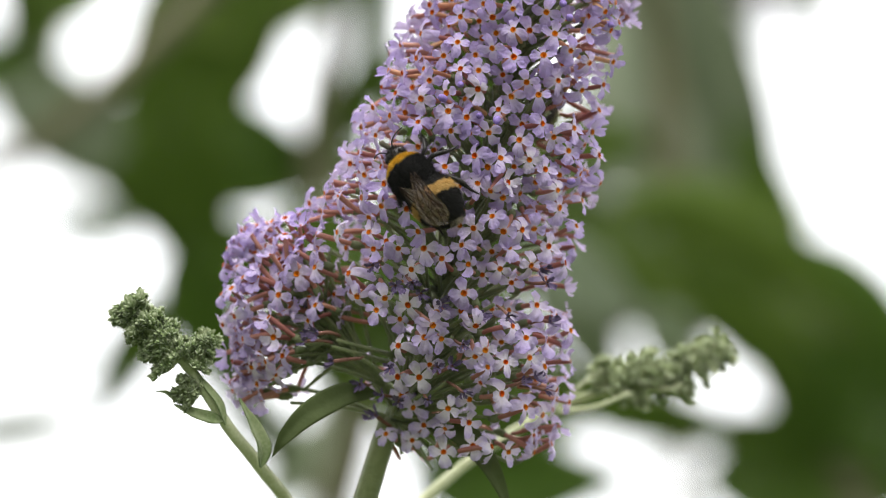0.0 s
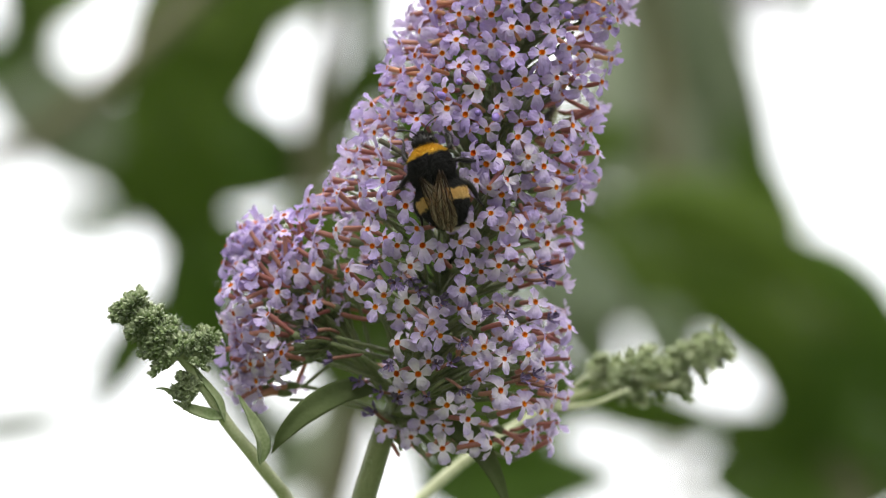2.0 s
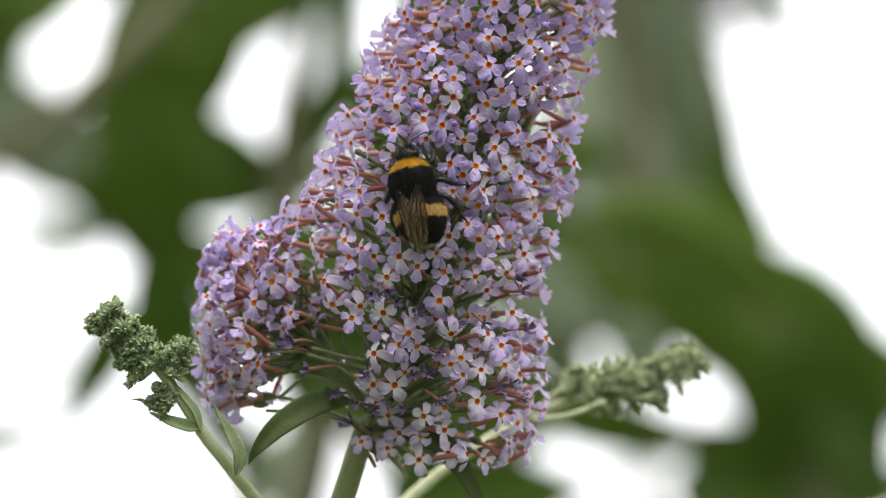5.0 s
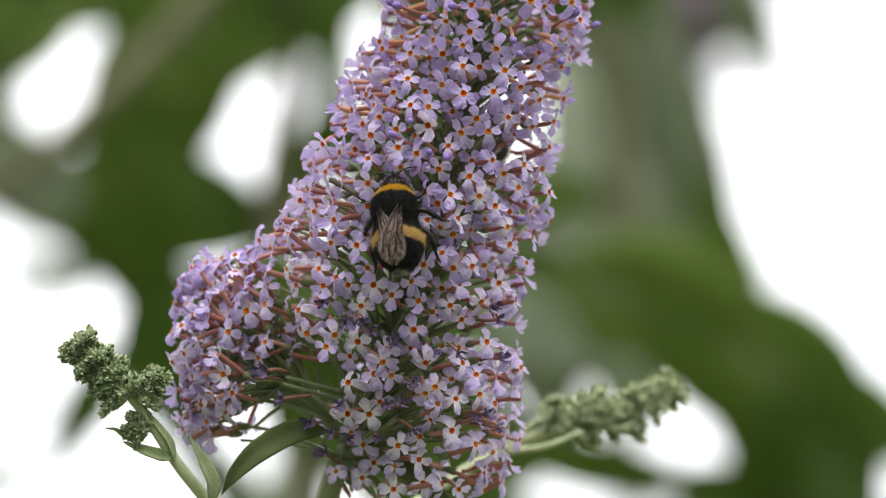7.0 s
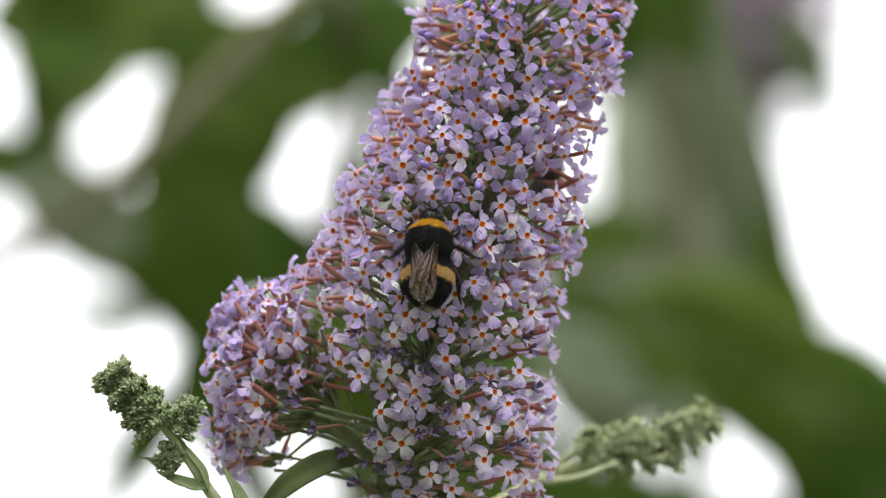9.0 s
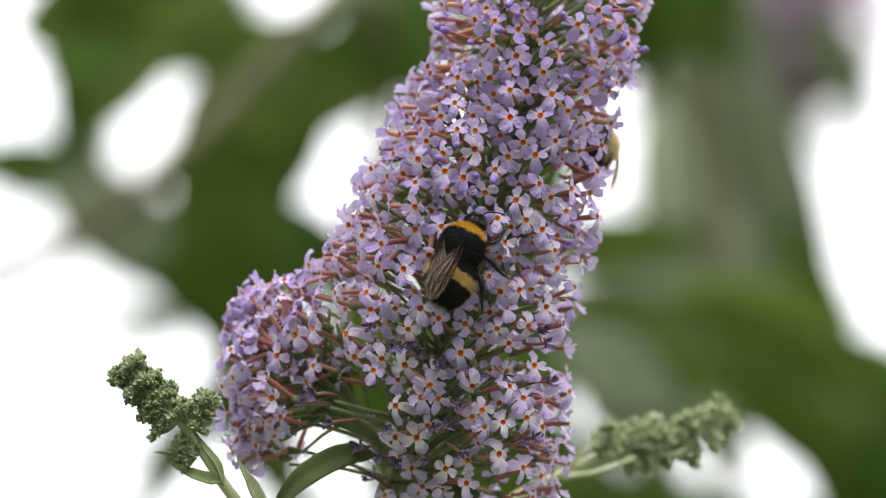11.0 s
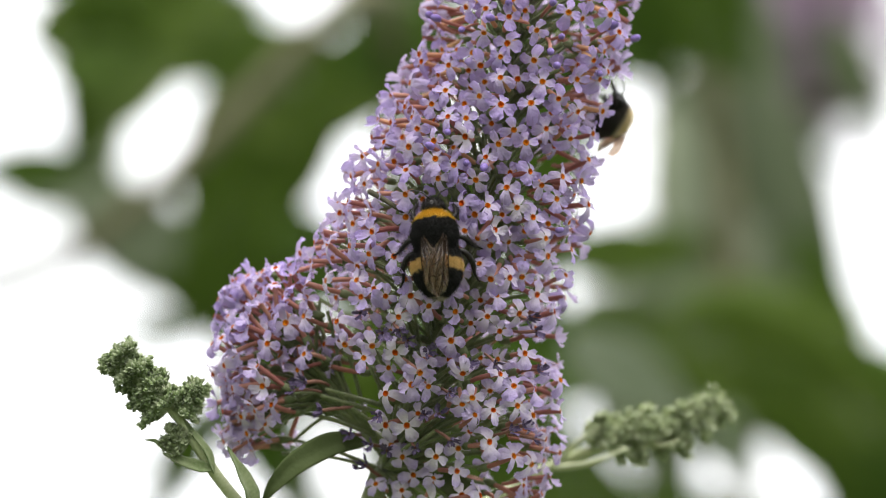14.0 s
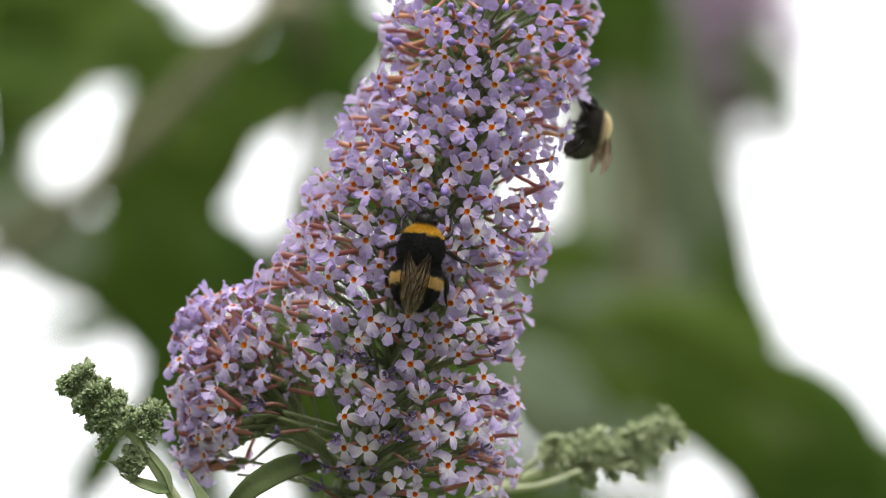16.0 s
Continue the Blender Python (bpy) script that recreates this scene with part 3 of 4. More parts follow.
def spike(name_label, stalk, clusters, w, seed, sizes, twigs=(), mat=None, shapes=None):
    """A spike of unopened buds: stalk line and clusters (u, v, half length, half width, buds)."""
    rng = random.Random(seed)
    ob = base_of("bud_spike", spot(*stalk[0]), name_label, "flower bud", "bud spikes")
    home = ob.matrix_basis.inverted()
    bm = bmesh.new()
    add_tube(bm, smooth_line([spot(*q) for q in stalk], 6), sizes, 10, wobble=0.15)
    bm.normal_update()
    add_fur(bm, 5000, 0.00035, 0.0, rng, 0.00002)
    under(ob, part("stalk", bm, DOWNY))
    for twig in twigs:
        bm = bmesh.new()
        add_tube(bm, smooth_line([spot(*q) for q in twig], 5), (0.0008, 0.0004), 8, wobble=0.15)
        under(ob, part("twig", bm, DOWNY))
    singles = 0
    for (u0, v0), (u1, v1), half, n in clusters:
        a, b = spot(u0, v0, w), spot(u1, v1, w)
        core = bmesh.new()
        add_tube(core, smooth_line([a, (a + b) / 2, b], 4), (size(half) * 0.50, size(half) * 0.25), 8, wobble=0.3)
        for k in range(n):
            s = (k + rng.random()) / n
            ang = rng.uniform(0, 2 * math.pi)
            along = (b - a).normalized()
            side = along.orthogonal().normalized()
            d = side * math.cos(ang) + along.cross(side) * math.sin(ang)
            r = size(half) * (0.70 - 0.25 * s) * rng.uniform(0.55, 1.05) * (0.88 + 0.25 * math.sin(s * 23))
            p = a + (b - a) * s + d * r
            m = frame_to(p, (d + along * rng.uniform(0.2, 1.2)).normalized(), rng.random() * 6, rng.uniform(0.65, 1.0))
            shape = (shapes or GBUDS)[rng.randrange(3)]
            if d.dot(AWAY) < 0.15 and singles < 420:
                singles += 1
                bud = new("bud", shape)
                bud.parent = ob
                bud.matrix_basis = home @ m
            else:
                n0 = len(core.verts)
                core.from_mesh(shape)
                core.verts.ensure_lookup_table()
                for q in core.verts[n0:]:
                    q.co = m @ q.co
        under(ob, tagged(part("bud_head", core, mat or GREENBUD), kind="stuff"))
    return ob


left_spike = spike("grey-green spike of unopened buds on a downy stalk",
                   [(560, 1010, 0.01), (512, 895, 0.0), (465, 832, -0.008), (400, 750, -0.013), (355, 680, -0.014), (315, 628, -0.014), (290, 600, -0.014)],
                   [((318, 640), (220, 537), 64, 620), ((338, 648), (372, 594), 36, 120), ((350, 704), (316, 682), 34, 110)], -0.014, 3, (0.00150, 0.0009))
for pts, wide in (([(398, 745), (370, 740), (335, 728), (308, 715)], 24), ([(328, 716), (310, 706), (294, 694), (276, 692)], 9), ([(462, 828), (464, 790), (446, 748), (424, 704)], 32),
                  ([(400, 752), (388, 715), (362, 680), (345, 655)], 16)):
    bm = bmesh.new()
    add_leaf(bm, smooth_line([spot(a, b, -0.015) for a, b in pts], 5), size(wide), -AWAY + RIGHT * 0.9 + UPWARD * 0.4, fold=0.5)
    under(left_spike, part("leaf", bm, [SOFTLEAF, DOWN], None, "small curled grey-green leaf"))
right_spike = spike("pale green spike of unopened buds on a stalk",
                    [(640, 1010, 0.01), (745, 890, 0.03), (840, 810, 0.04), (960, 735, 0.045), (1060, 695, 0.045), (1160, 672, 0.045), (1240, 640, 0.045)],
                    [((1045, 680), (1085, 650), 40, 60), ((1075, 685), (1160, 648), 56, 110), ((1110, 710), (1130, 690), 34, 40),
                     ((1150, 680), (1225, 640), 54, 80), ((1195, 695), (1212, 672), 34, 40), ((1225, 650), (1285, 615), 52, 90)], 0.045, 4, (0.00135, 0.0010),
                    [[(985, 725, 0.045), (1020, 690, 0.043), (1062, 655, 0.043)], [(990, 730, 0.04), (1050, 722, 0.038), (1115, 695, 0.04)], [(1130, 680, 0.045), (1180, 690, 0.042), (1205, 680, 0.042)]], PALEBUD, PBUDS)

# ---- the bush behind ----
bush = base_of("butterfly_bush", Vector((0.2, 0.8, 0.0)), "leafy butterfly bush with long green leaves", "shrub")


def far_leaf(u0, v0, u1, v1, width, w=0.75, dw=0.03, sag=0.04, mats=None):
    a, b = spot(u0, v0, w), spot(u1, v1, w + dw)
    mid = (a + b) / 2 - AWAY * sag * (b - a).length
    bm = bmesh.new()
    add_leaf(bm, smooth_line([a, mid, b], 9), size(width, w), -AWAY, fold=0.12, wave=0.02, seed=u0, tip=3)
    under(bush, part("leaf", bm, mats or [LEAF, DOWN]))


LEAVES_A = [
    (300, 520, 150, 760, 92), (60, 650, 190, 620, 26), (-45, 382, -8, 354, 24),
    (460, -150, 230, 370, 270), (760, -150, 370, 10, 190), (680, -130, 640, 290, 75), (190, 310, 720, 290, 150), (290, 170, 360, 520, 200),
    (330, 410, 400, 720, 150), (135, -230, 30, 150, 165), (-60, -120, 385, -175, 180), (120, -128, 500, -112, 100), (340, 180, 620, 345, 110), (690, 60, 570, 320, 90), (1235, 505, 1435, 705, 100), (1000, -390, 1225, -30, 250), (1060, 385, 1540, 600, 250),
    (1030, 430, 1450, 385, 200), (1358, 420, 1640, 900, 300), (1240, 845, 1720, 840, 220),
]
LEAVES_B = [
    (955, 690, 1400, 790, 108), (860, -340, 850, 440, 220), (590, 410, 1060, 480, 250), (590, 600, 1030, 680, 290), (720, 850, 1130, 850, 180),
    (290, 560, 165, 690, 45), (1480, 580, 1740, 730, 170), 
    (70, -75, 400, -70, 80), (-10, -50, 190, -80, 100), (50, 50, 240, -75, 85), (300, 410, 570, 480, 110), (330, 60, 640, -20, 110),
]
LEAVES_C = [
    (725, 80, 750, 440, 110), (850, 272, 1200, 245, 112), (880, 390, 1130, 440, 150), (960, -340, 1090, 10, 150), (420, 480, 740, 600, 150),
    (680, 755, 900, 780, 100), (840, 745, 1070, 740, 110), (480, 400, 720, 430, 130), (560, 560, 700, 760, 150),
    (255, 392, 90, 412, 62), (175, 305, 335, 425, 62), (372, 238, 480, 262, 62), (1215, 470, 1440, 575, 110), (1380, 640, 1480, 800, 130),
    (-40, -175, 375, -200, 90), (27, -215, 107, 14, 80), (1206, 766, 1507, 747, 70), (-92, -250, 370, -245, 130), (42, -185, 62, 94, 70), (365, 225, 500, 285, 80), (960, -94, 1190, -112, 100),
    (-150, 121, 109, 111, 95), (59, 41, 237, -100, 56), (1291, 220, 1449, 480, 84), (880, -72, 1100, -72, 100),
]
for k, row in enumerate(LEAVES_A + LEAVES_B + LEAVES_C):
    far_leaf(*row, w=0.70 + 0.017 * (k % 7))
GREY_LEAVES = [
    (20, 190, 125, -60, 92), (-80, 775, 190, 735, 66), (412, 540, 428, 800, 80), (1102, 290, 1066, -80, 110), (1345, -165, 1465, 75, 95), (650, -330, 612, -90, 150), (560, 735, 720, 640, 90), (445, 685, 540, 880, 90), (1222, -80, 1400, 440, 112), (235, -290, 300, -50, 110),
    (1185, -280, 1235, 240, 150), (1150, 300, 1240, 130, 100), (1150, -90, 1260, 140, 130),
    (1112, -90, 1134, 270, 165), (1100, 190, 1400, 330, 170), (930, 480, 1100, 610, 140), (1080, 150, 1300, 230, 120),
    (890, 335, 1130, 375, 90),
    (110, 195, 340, 260, 110),
    (1010, 440, 1150, 600, 130), (530, -290, 590, -60, 150), (1100, 0, 1200, 250, 130),
    (10, 110, 270, 370, 180), (980, 300, 1390, 260, 120), (470, 900, 645, 690, 120), (1000, 500, 1100, 720, 130), (520, -280, 620, 0, 120),
    (-140, 120, 120, 110, 130), (1175, 20, 1295, 270, 140), (-18, 169, 221, 354, 90), (31, 384, 241, 366, 34), (-81, 374, -21, 338, 26), (1101, -132, 1120, 187, 70), (1005, 187, 1156, 287, 90), (1015, 307, 1146, 227, 80),
]
for k, row in enumerate(GREY_LEAVES):
    far_leaf(*row, w=0.84 + 0.01 * k, mats=[GREYLEAF, LEAF])
PALE_LEAVES = [(909, 419, 1149, 569, 120), (1140, 545, 1255, 672, 100)]
for row in PALE_LEAVES:
    far_leaf(*row, w=0.67, mats=[DOWN, LEAF])
BOUGHS = [
    ([(0.2, 0.8, 0.0), (0.1, 0.8, 1.2), tuple(spot(560, 1100, 0.8)), tuple(spot(640, 650, 0.8)), tuple(spot(560, 300, 0.8)), tuple(spot(600, -60, 0.8)), tuple(spot(540, -400, 0.8))], 0.012, 0.003),
    ([(0.25, 0.85, 0.0), (0.3, 0.85, 1.2), tuple(spot(1560, 1100, 0.8)), tuple(spot(1400, 620, 0.8)), tuple(spot(1200, 400, 0.8)), tuple(spot(1180, 180, 0.8)), tuple(spot(1150, -100, 0.8))], 0.012, 0.004),
    ([tuple(spot(600, -60, 0.8)), tuple(spot(540, -190, 0.68)), tuple(spot(330, 20, 0.66)), tuple(spot(90, 240, 0.66)), tuple(spot(-120, 330, 0.70))], 0.005, 0.004),
    ([tuple(spot(640, 650, 0.8)), tuple(spot(860, 300, 0.8)), tuple(spot(1000, -200, 0.8)), tuple(spot(1020, -420, 0.8))], 0.004, 0.003),
]
for pts, r0, r1 in BOUGHS:
    bm = bmesh.new()
    add_tube(bm, smooth_line(pts, 6), (r0, r1), 9, wobble=0.2)
    under(bush, part("branch", bm, BARK))

# A faded panicle of the same bush, far out of focus, on its own stem.
FAR = 1.5
far_panicle = base_of("flower_panicle", spot(1170, 260, FAR), "faded mauve butterfly bush panicle, brown towards its base", "flower")
prng = random.Random(21)
for name, mat, lo, hi, n in (("bloom", FARBLOOM, 0.45, 1.0, 1350), ("seed_head", BARK, -0.15, 0.6, 750)):
    bm = bmesh.new()
    for k in range(n):
        s = prng.uniform(lo, hi)
        half = 40 + 82 * math.sin(math.pi * min(1, max(0, 0.12 + 0.78 * s))) ** 1.2
        u, v = 1155 + 198 * s, 200 - 490 * s
        ang, rad = prng.uniform(0, 6.28), min(2.0, abs(prng.gauss(0, 0.88)))
        p = spot(u - 25 + half * rad * math.cos(ang), v + prng.gauss(0, 25), FAR + size(half, FAR) * rad * math.sin(ang))
        d = Vector((prng.uniform(-1, 1), prng.uniform(-1, 1), prng.uniform(-1, 1))).normalized()
        m = frame_to(p, d, prng.random() * 6)
        quad = [bm.verts.new(m @ Vector(q)) for q in ((-0.005, -0.005, 0), (0.005, -0.005, 0.001), (0.005, 0.005, 0), (-0.005, 0.005, 0.001))]
        bm.faces.new(quad)
    under(far_panicle, tagged(part(name, bm, mat), kind="stuff"))
bm = bmesh.new()
add_tube(bm, smooth_line([(0.35, 1.6, 0.0), (0.25, 1.55, 1.3), spot(1180, 700, FAR), spot(1165, 400, FAR), spot(1170, 260, FAR), spot(1290, 10, FAR)], 6), (0.012, 0.003), 9, wobble=0.2)
under(far_panicle, part("stalk", bm, BARK))


# ---- bumblebees ----
def fur_material(name, stops, shine=0.75):
    """Bands of coloured hair along the body, ragged at their edges."""
    m, n, l = material(name)
    tc = n.new("ShaderNodeTexCoord")
    sep = n.new("ShaderNodeSeparateXYZ")
    l.new(tc.outputs["Object"], sep.inputs[0])
    ragged = noise_of(n, l, 900, 2)
    add = n.new("ShaderNodeMath")
    add.operation = "MULTIPLY_ADD"
    add.inputs[1].default_value = 0.0016
    l.new(ragged, add.inputs[0])
    square = n.new("ShaderNodeMath")
    square.operation = "POWER"
    square.inputs[1].default_value = 2
    l.new(sep.outputs[0], square.inputs[0])
    arch = n.new("ShaderNodeMath")
    arch.operation = "MULTIPLY_ADD"
    arch.inputs[1].default_value = 22
    l.new(square.outputs[0], arch.inputs[0])
    l.new(sep.outputs[1], arch.inputs[2])
    l.new(arch.outputs[0], add.inputs[2])
    mapped = n.new("ShaderNodeMapRange")
    mapped.inputs["From Min"].default_value, mapped.inputs["From Max"].default_value = -0.0132, 0.0088
    l.new(add.outputs[0], mapped.inputs["Value"])
    col = ramp(n, l, mapped.outputs[0], [((y + 14) / 22, c) for y, c in stops])
    tint = noise_of(n, l, 2500, 2)
    col = mixed(n, l, tint, mixed(n, l, 0.3, col, (0.01, 0.008, 0.006)), col)
    return finish(m, n, l, col, shine, 0.0, None, sheen=0.05)


BLACKFUR = (0.006, 0.0055, 0.005)
GOLD = (0.66, 0.39, 0.025)
THORAX_DARK = fur_material("black_and_gold_fur", [(-14, (0.66, 0.57, 0.45)), (-12.7, (0.56, 0.48, 0.38)), (-12.1, BLACKFUR), (-7.3, BLACKFUR), (-6.9, (0.58, 0.38, 0.13)), (-4.9, (0.62, 0.40, 0.13)),
                                                    (-4.5, BLACKFUR), (2.9, BLACKFUR), (3.2, GOLD), (5.2, GOLD), (5.8, BLACKFUR)])
# Black fur with pale patches; grey sheen and backlit haze are mixed into its colour.
HAZY_TAIL = mottled("hazed_black_fur", (0.035, 0.031, 0.027), (0.28, 0.245, 0.20), 500, 0.75)


def backed_material(name, back, belly):
    """Pale hair on the back, black below."""
    m, n, l = material(name)
    tc = n.new("ShaderNodeTexCoord")
    sep = n.new("ShaderNodeSeparateXYZ")
    l.new(tc.outputs["Object"], sep.inputs[0])
    mapped = n.new("ShaderNodeMapRange")
    mapped.inputs["From Min"].default_value, mapped.inputs["From Max"].default_value = 0.0014, 0.0029
    l.new(sep.outputs[2], mapped.inputs["Value"])
    col = mixed(n, l, mapped.outputs[0], belly, back)
    col = mixed(n, l, noise_of(n, l, 2500, 2), mixed(n, l, 0.35, col, (0.02, 0.015, 0.01)), col)
    return finish(m, n, l, col, 0.75, 0.15, None, sheen=0.15)


# The black belly is raised to grey, haze put into the colour.
BACK_PALE = backed_material("buff_back_fur", (0.95, 0.82, 0.53), (0.10, 0.088, 0.074))
CHITIN = mottled("black_chitin", (0.008, 0.007, 0.006), (0.02, 0.016, 0.013), 900, 0.35)
VEIN = mottled("wing_vein", (0.012, 0.008, 0.006), (0.03, 0.02, 0.013), 900, 0.5, gloss=0.05)


def wing_material(name, tint, clear, glint_clear):
    """A clear, creased membrane; silvery glints along it are set by a streak mask."""
    m, n, l = material(name)
    out = n.new("ShaderNodeOutputMaterial")
    gloss = n.new("ShaderNodeBsdfPrincipled")
    links_col = mixed(n, l, noise_of(n, l, 700, 3), tint, tuple(c * 1.7 for c in tint))
    l.new(links_col, gloss.inputs["Base Color"])
    gloss.inputs["Roughness"].default_value = 0.12
    gloss.inputs["IOR"].default_value = 2.5
    stretch = n.new("ShaderNodeVectorMath")
    stretch.operation = "MULTIPLY"
    stretch.inputs[1].default_value = (1, 0.16, 1)
    l.new(n.new("ShaderNodeTexCoord").outputs["Object"], stretch.inputs[0])
    folds = noise_of(n, l, 1700, 3, stretch.outputs[0])
    b = n.new("ShaderNodeBump")
    b.inputs["Strength"].default_value, b.inputs["Distance"].default_value = 1.0, 0.0006
    l.new(folds, b.inputs["Height"])
    l.new(b.outputs[0], gloss.inputs["Normal"])
    see = n.new("ShaderNodeBsdfTransparent")
    see.inputs[0].default_value = (0.74, 0.56, 0.43, 1)
    mix = n.new("ShaderNodeMixShader")
    # Glint streaks painted by the mix: less clear, more gloss along the folds.
    l.new(ramp(n, l, folds, [(0.50, (clear,) * 3), (0.57, (glint_clear,) * 3)]), mix.inputs[0])
    l.new(gloss.outputs[0], mix.inputs[1])
    l.new(see.outputs[0], mix.inputs[2])
    l.new(mix.outputs[0], out.inputs[0])
    return m


WING = wing_material("smoky_brown_wing", (0.115, 0.066, 0.04), 0.70, 0.40)
PALEWING = wing_material("pale_tan_wing", (0.45, 0.34, 0.23), 0.5, 0.2)


def body_bmesh(centre, radii, taper=0.0, droop=0.0, segs=(20, 14)):
    """An egg along y, narrowed towards the back and drooping there."""
    bm = bmesh.new()
    bmesh.ops.create_uvsphere(bm, u_segments=segs[0], v_segments=segs[1], radius=1, matrix=Matrix.Rotation(math.pi / 2, 4, "X"))
    for v in bm.verts:
        x, y, z = v.co
        k = 1 - taper * max(0.0, -y) ** 1.5
        v.co = Vector((centre[0] + radii[0] * x * k, centre[1] + radii[1] * y, centre[2] + radii[2] * z * k - droop * max(0.0, -y) ** 2))
    return bm


def wing_meshes(length, width, sign):
    """Membrane and veins of a wing that points along -y from its hinge."""
    bm = bmesh.new()
    rows = []
    n, m = 12, 6
    def edge(s):
        front = width * (0.16 * math.sin(math.pi * min(1, s * 1.05)))
        back = -width * 0.95 * math.sin(math.pi * (s * 0.93) ** 1.35) ** 0.8 if 0 < s < 1 else 0.0
        return front, back
    def point(s, k):
        front, back = edge(s)
        x = front + (back - front) * k
        z = 0.05 * width * math.sin(9 * s + 7 * k) * k + 0.0006 * math.sin(math.pi * s)
        return Vector((sign * x, -length * s, z))
    for i in range(n + 1):
        rows.append([bm.verts.new(point(i / n, k / m)) for k in range(m + 1)])
    for a, b in zip(rows, rows[1:]):
        for k in range(m):
            bm.faces.new((a[k], a[k + 1], b[k + 1], b[k]))
    veins = bmesh.new()
    up = Vector((0, 0, 0.00005))
    for line, r in (([(0.0, 0), (0.3, 0.02), (0.65, 0.02), (0.97, 0.15)], 0.00016), ([(0.0, 0.1), (0.35, 0.28), (0.6, 0.35), (0.85, 0.30)], 0.00011),
                    ([(0.05, 0.3), (0.35, 0.62), (0.55, 0.72), (0.8, 0.75)], 0.00011), ([(0.40, 0.30), (0.48, 0.5), (0.50, 0.68)], 0.00009),
                    ([(0.60, 0.03), (0.66, 0.2), (0.68, 0.36)], 0.00009), ([(0.68, 0.36), (0.66, 0.55), (0.70, 0.74)], 0.00009), ([(0.1, 0.9), (0.4, 0.97), (0.62, 0.95)], 0.00009),
                    ([(0.45, 0.02), (0.55, 0.2), (0.62, 0.34)], 0.00009), ([(0.70, 0.34), (0.82, 0.40), (0.93, 0.42)], 0.00007), ([(0.70, 0.74), (0.80, 0.62), (0.92, 0.60)], 0.00007)):
        add_tube(veins, smooth_line([point(s, k) + up for s, k in line], 4), (r * 0.75, r * 0.45), 5)
    return bm, veins


def leg_bmesh(points, rng, thick=1.0):
    bm = bmesh.new()
    line = smooth_line(points, 4)
    n = len(line)
    radii = [thick * 0.58 * (0.00055 + 0.00025 * math.sin(math.pi * min(1, i / n * 1.5)) - 0.00042 * max(0, i / n - 0.55) / 0.45) for i in range(n)]
    add_tube(bm, line, radii, 7)
    bm.normal_update()
    add_fur(bm, 700, 0.0008, 0.1, rng, 0.000022)
    return bm


def bumblebee(label, fur, tail_fur, wing_mat, seed, head_down=0.0, curl=0.0, edge=0.0, fluff=0.0011, girth=1.0):
    rng = random.Random(seed)
    bee = base_of("bumblebee", Vector((0, 0, 0)), label, "bumblebee", "bumblebees")
    thorax = body_bmesh((0, 0, 0), (0.0044, 0.0047, 0.0041))
    add_fur(thorax, 30000, fluff, 0.25, rng, 0.000020)
    part("thorax", thorax, fur, bee, "furry thorax with a pale collar" if seed == 2 else "black furry thorax with a golden collar")
    abdomen = body_bmesh((0, -0.0064, -0.0005), (0.0049 * girth, 0.0062 * girth, 0.0045 * girth), 0.16, 0.0010)
    add_fur(abdomen, 24000, 0.0010, 0.9, rng, 0.000024)
    bmesh.ops.rotate(abdomen, verts=abdomen.verts[:], cent=(0, -0.003, 0), matrix=Matrix.Rotation(radians(curl), 3, "X"))
    part("abdomen", abdomen, tail_fur, bee, "banded furry abdomen with a pale tail")
    head = body_bmesh((0, 0.0056, -0.0012 - head_down), (0.0021, 0.0019, 0.0022), segs=(14, 10))
    add_fur(head, 2200, 0.0008, -0.2, rng)
    head_part = part("head", head, CHITIN, bee, "small black head")
    for sx in (-1, 1):
        eye = body_bmesh((sx * 0.0018, 0.0058, -0.0012 - head_down), (0.0006, 0.0008, 0.0013), segs=(10, 8))
        part("eye", eye, CHITIN, head_part)
        ant = bmesh.new()
        z = -0.0012 - head_down
        add_tube(ant, smooth_line([(sx * 0.0006, 0.0072, z + 0.0004), (sx * 0.0016, 0.0084, z + 0.0004), (sx * 0.0022, 0.0088, z + 0.0002), (sx * 0.0034, 0.0094, z - 0.0008), (sx * 0.0044, 0.0096, z - 0.0018)], 4), (0.00017, 0.00014), 6)
        part("antenna", ant, CHITIN, head_part)
        for name, pts, thick in (("leg", [(sx * 0.0022, 0.0026, -0.003), (sx * 0.0044, 0.0034, -0.0030), (sx * 0.0048, 0.0052, -0.0044), (sx * 0.0042, 0.0070, -0.0060), (sx * 0.0044, 0.0082, -0.0068)], 0.9),
                                 ("leg", [(sx * 0.0028, -0.0004, -0.003), (sx * 0.0050, 0.0002, -0.0028), (sx * 0.0070, -0.0008, -0.0044), (sx * 0.0080, -0.0012, -0.0060), (sx * 0.0092, -0.0014, -0.0068)], 1.1),
                                 ("leg", [(sx * 0.0026, -0.0034, -0.003), (sx * 0.0050, -0.0040, -0.0028), (sx * 0.0062, -0.0062, -0.0040), (sx * 0.0062, -0.0082, -0.0060), (sx * 0.0068, -0.0098, -0.0068)], 1.3)):
            part(name, leg_bmesh(pts, rng, thick), CHITIN, bee)
        wing, veins = wing_meshes(0.0126, 0.0035, sx)
        ob = part("wing", wing, wing_mat, bee, "smoky brown translucent wing")
        ob.matrix_basis = pose(sx * 0.0019, -0.0008, 0.0043 + 0.0002 * sx, 6, edge, sx * 2)
        part("vein", veins, VEIN, ob)
        hind, hveins = wing_meshes(0.0094, 0.0028, sx)
        ob = part("wing", hind, wing_mat, bee, "smaller smoky hind wing")
        ob.matrix_basis = pose(sx * 0.0024, -0.0010, 0.0037 + 0.0002 * sx, 5, edge, sx * 8)
        part("vein", hveins, VEIN, ob)
    return bee


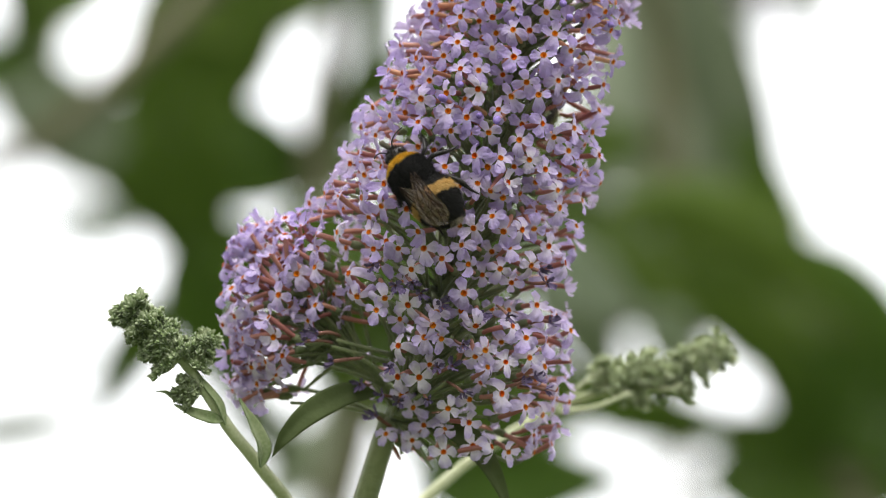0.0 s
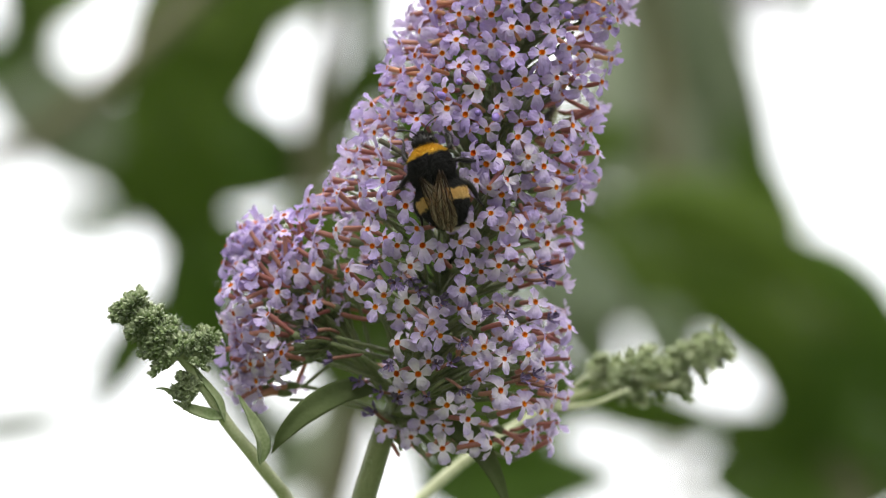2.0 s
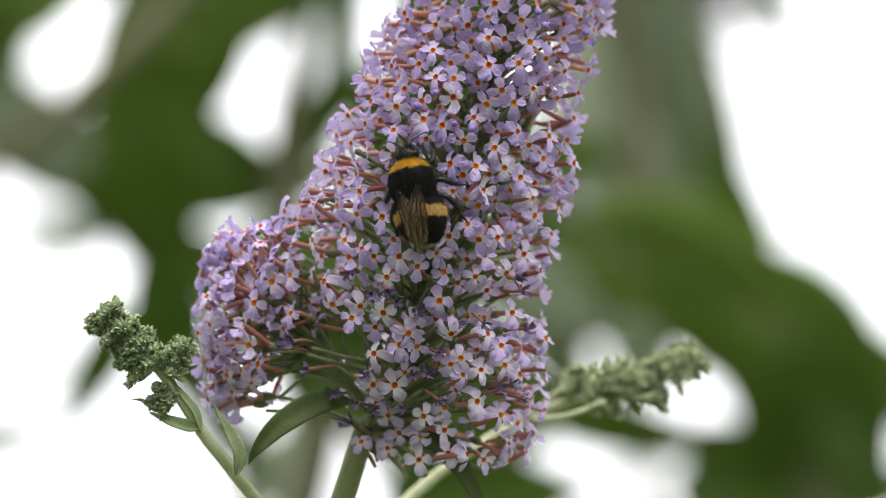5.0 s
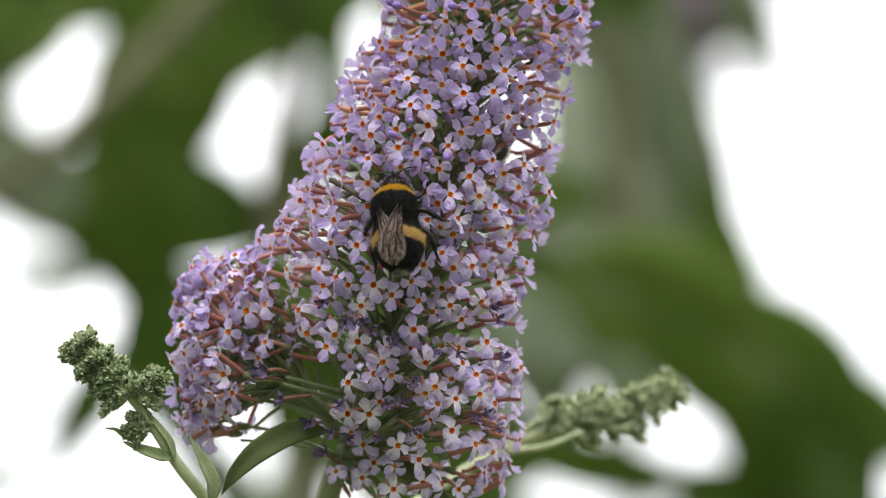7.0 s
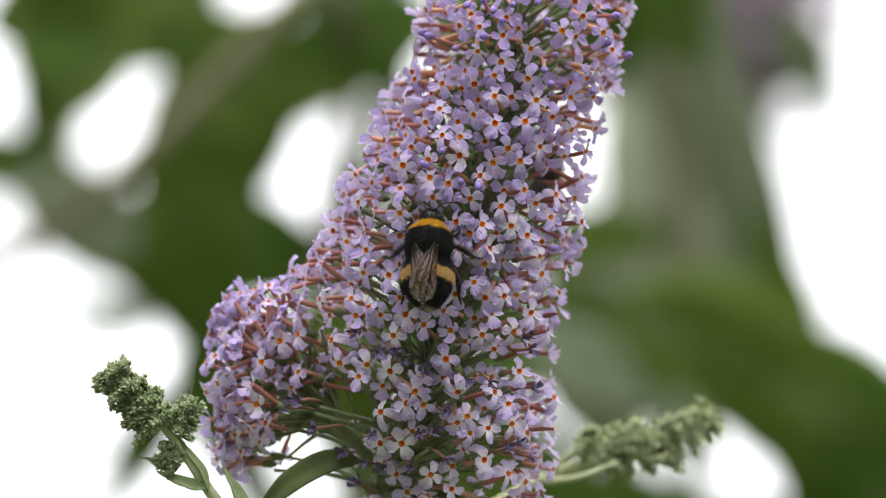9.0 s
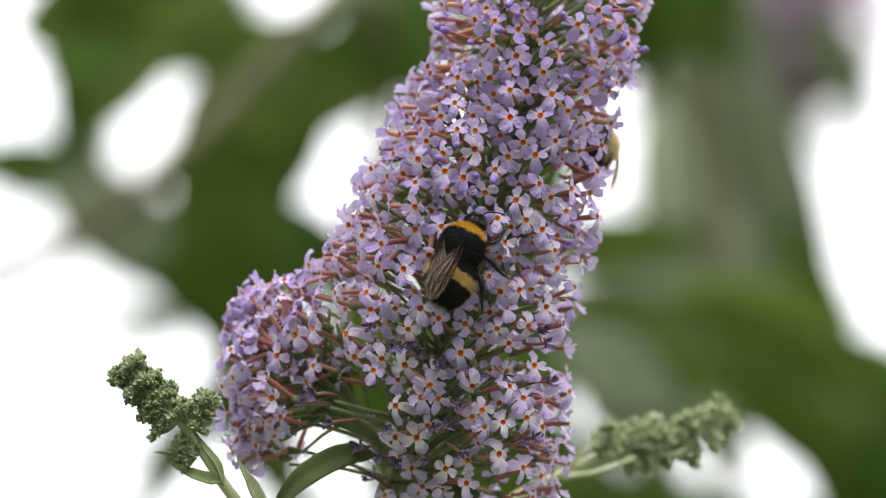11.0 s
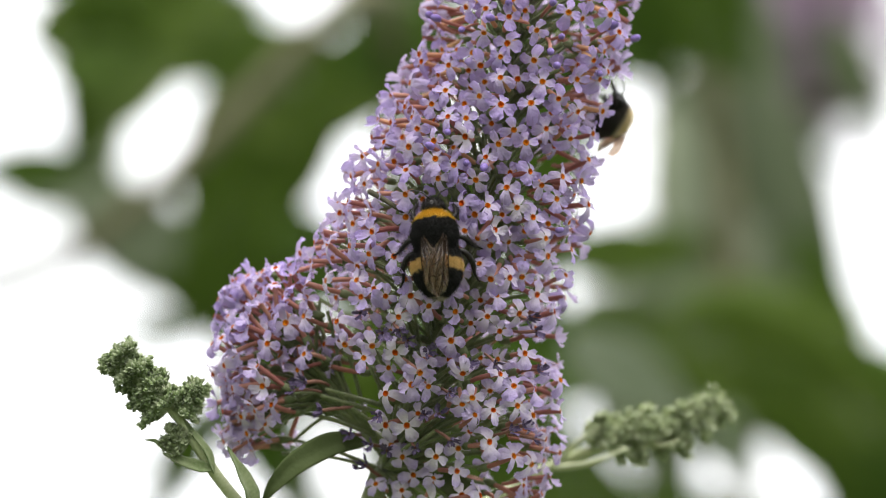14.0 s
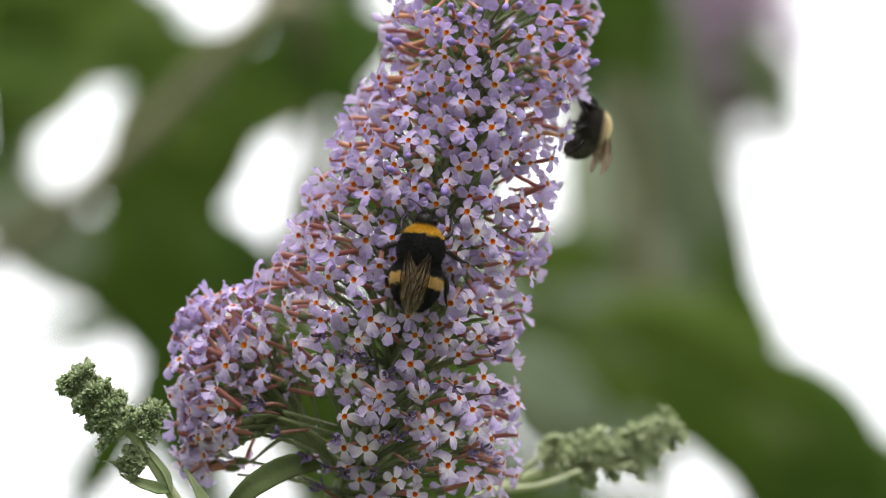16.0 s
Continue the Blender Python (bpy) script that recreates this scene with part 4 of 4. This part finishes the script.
bee = bumblebee("black and gold furry bumblebee feeding on the florets", THORAX_DARK, THORAX_DARK, WING, 1, 0.0, 10, 0.0, 0.0009)
bee_behind = bumblebee("buff and black bumblebee on the panicle's edge", BACK_PALE, HAZY_TAIL, PALEWING, 2, 0.0012, 34, 35, 0.0017, 0.82)


def creature_pose(u, v, w, heading, pitch, roll):
    """Heading: degrees clockwise from upright; pitch: head raised from the flower; roll: back leaning to its left."""
    h, p = radians(heading), radians(pitch)
    flat = UPWARD * math.cos(h) + RIGHT * math.sin(h)
    f = (flat * math.cos(p) - AWAY * math.sin(p)).normalized()
    side = f.cross(-AWAY).normalized()
    up = side.cross(f).normalized()
    turn = Matrix.Rotation(-radians(roll), 3, f)
    side, up = turn @ side, turn @ up
    m = Matrix((side, f, up)).transposed().to_4x4()
    m.translation = spot(u, v, w)
    return m


bee_behind.scale = (0.71, 0.71, 0.71)
BEE_ROWS = [
    (0, 729, 314, -0.031, -42, -18, 20),
    (0.5, 739, 298, -0.031, -34, -15, 20),
    (1, 764, 289, -0.031, -20, -8, 16),
    (1.5, 767, 301, -0.031, -15, -2, 8),
    (2, 766, 305, -0.031, -19, -2, 8),
    (2.5, 772, 305, -0.031, -20, -2, 8),
    (3, 770, 305, -0.031, -16, -2, 8),
    (3.5, 772, 312, -0.031, -16, -2, 8),
    (4, 773, 308, -0.031, -15, -2, 8),
    (6.5, 772.2, 318.0, -0.031, -6, -18, 28),
    (7, 787.2, 307.8, -0.031, -4, -22, 15),
    (7.5, 798.3, 312.9, -0.031, -3, -22, 0),
    (8, 789.5, 306.6, -0.031, -6, -20, 0),
    (10.5, 810.1, 336.1, -0.031, 22, -8, 25),
    (11, 823.6, 332.5, -0.031, 24, -10, 25),
    (11.5, 836.8, 320.7, -0.031, 24, -12, 25),
    (12, 834.2, 322.2, -0.031, 22, -12, 25),
    (12.5, 837.9, 321.9, -0.031, 22, -12, 25),
    (13, 833.7, 324.3, -0.031, 16, -12, 22),
    (13.5, 810.5, 342.3, -0.031, 5, -6, 5),
    (14, 793.7, 332.5, -0.031, -4, -8, 2),
    (14.5, 787.7, 335.5, -0.031, -4, 0, 4),
    (15, 810.0, 323.1, -0.031, 7, 0, 4),
    (15.5, 831.9, 329.2, -0.031, 16, 0, 4),
    (16, 839.2, 316.6, -0.031, 9, 0, 4),
]
OTHER_ROWS = [
    (0.0, 960, 190, 0.036, 10, 0, -140), (8.0, 960, 190, 0.036, 10, 0, -140), (9.4, 1020, 170, 0.030, 10, 0, -110), (10.3, 1062, 150, 0.016, 12, 0, -75), (11.0, 1064, 148, 0.016, 12, 0, -75),
    (11.5, 1060, 125, 0.014, 20, 0, -100), (12.0, 1058, 120, 0.014, 20, 0, -100),
    (12.5, 1075, 135, 0.012, 45, 45, -100), (13, 1071, 135, 0.012, 45, 48, -102), (13.5, 1077, 136, 0.011, 42, 48, -102), (14, 1101, 117, 0.01, 38, 42, -100), (14.5, 1095, 138, 0.01, 38, 50, -104),
    (15, 1116.6, 159.0, 0.006, 25, 70, -112), (15.5, 1104.7, 175.6, 0.006, 20, 68, -110), (15.75, 1122.4, 133.8, 0.005, 15, 40, -100), (16, 1140.2, 92.1, 0.004, 12, 8, -95),
]


# Wings: seconds and degrees by which they fold over each other; legs: seconds and degrees of swing.
FOLDS = [(0.0, 11), (1.5, 10), (4.0, 8), (6.5, 11), (7.0, 12), (8.2, 12), (10.3, 8), (11.0, 8), (11.5, 10), (13.0, 10), (13.5, 8), (14.0, 9), (14.5, 8), (16.0, 8)]
STRIDES = [(0.0, 8), (0.7, -6), (1.5, 6), (2.5, -2), (4.0, 2), (5.2, -6), (6.5, 5), (7.5, -5), (9.2, 6), (10.5, -6), (11.5, 5), (12.5, -3), (13.3, 8), (14.0, -8), (14.8, 6), (15.5, -6), (16.0, 3)]


def motions():
    for creature in (bee, bee_behind):
        for k, ob in enumerate(o for o in creature.children if o.name.startswith("wing")):
            rest_pose = ob.matrix_basis.copy()
            sign = 1 if rest_pose.translation.x > 0 else -1
            walk(ob, [(t, rest_pose @ pose(0, 0, 0, 0, 0, -sign * fold)) for t, fold in FOLDS])
        for k, ob in enumerate(o for o in creature.children if o.name.startswith("leg")):
            walk(ob, [(t, pose(0, 0, 0, 0, 0, swing * (-1) ** k * 0.8)) for t, swing in STRIDES])
    walk(bee, [(t, creature_pose(*row)) for t, *row in BEE_ROWS])
    walk(bee_behind, [(t, creature_pose(*row)) for t, *row in OTHER_ROWS])


motions()
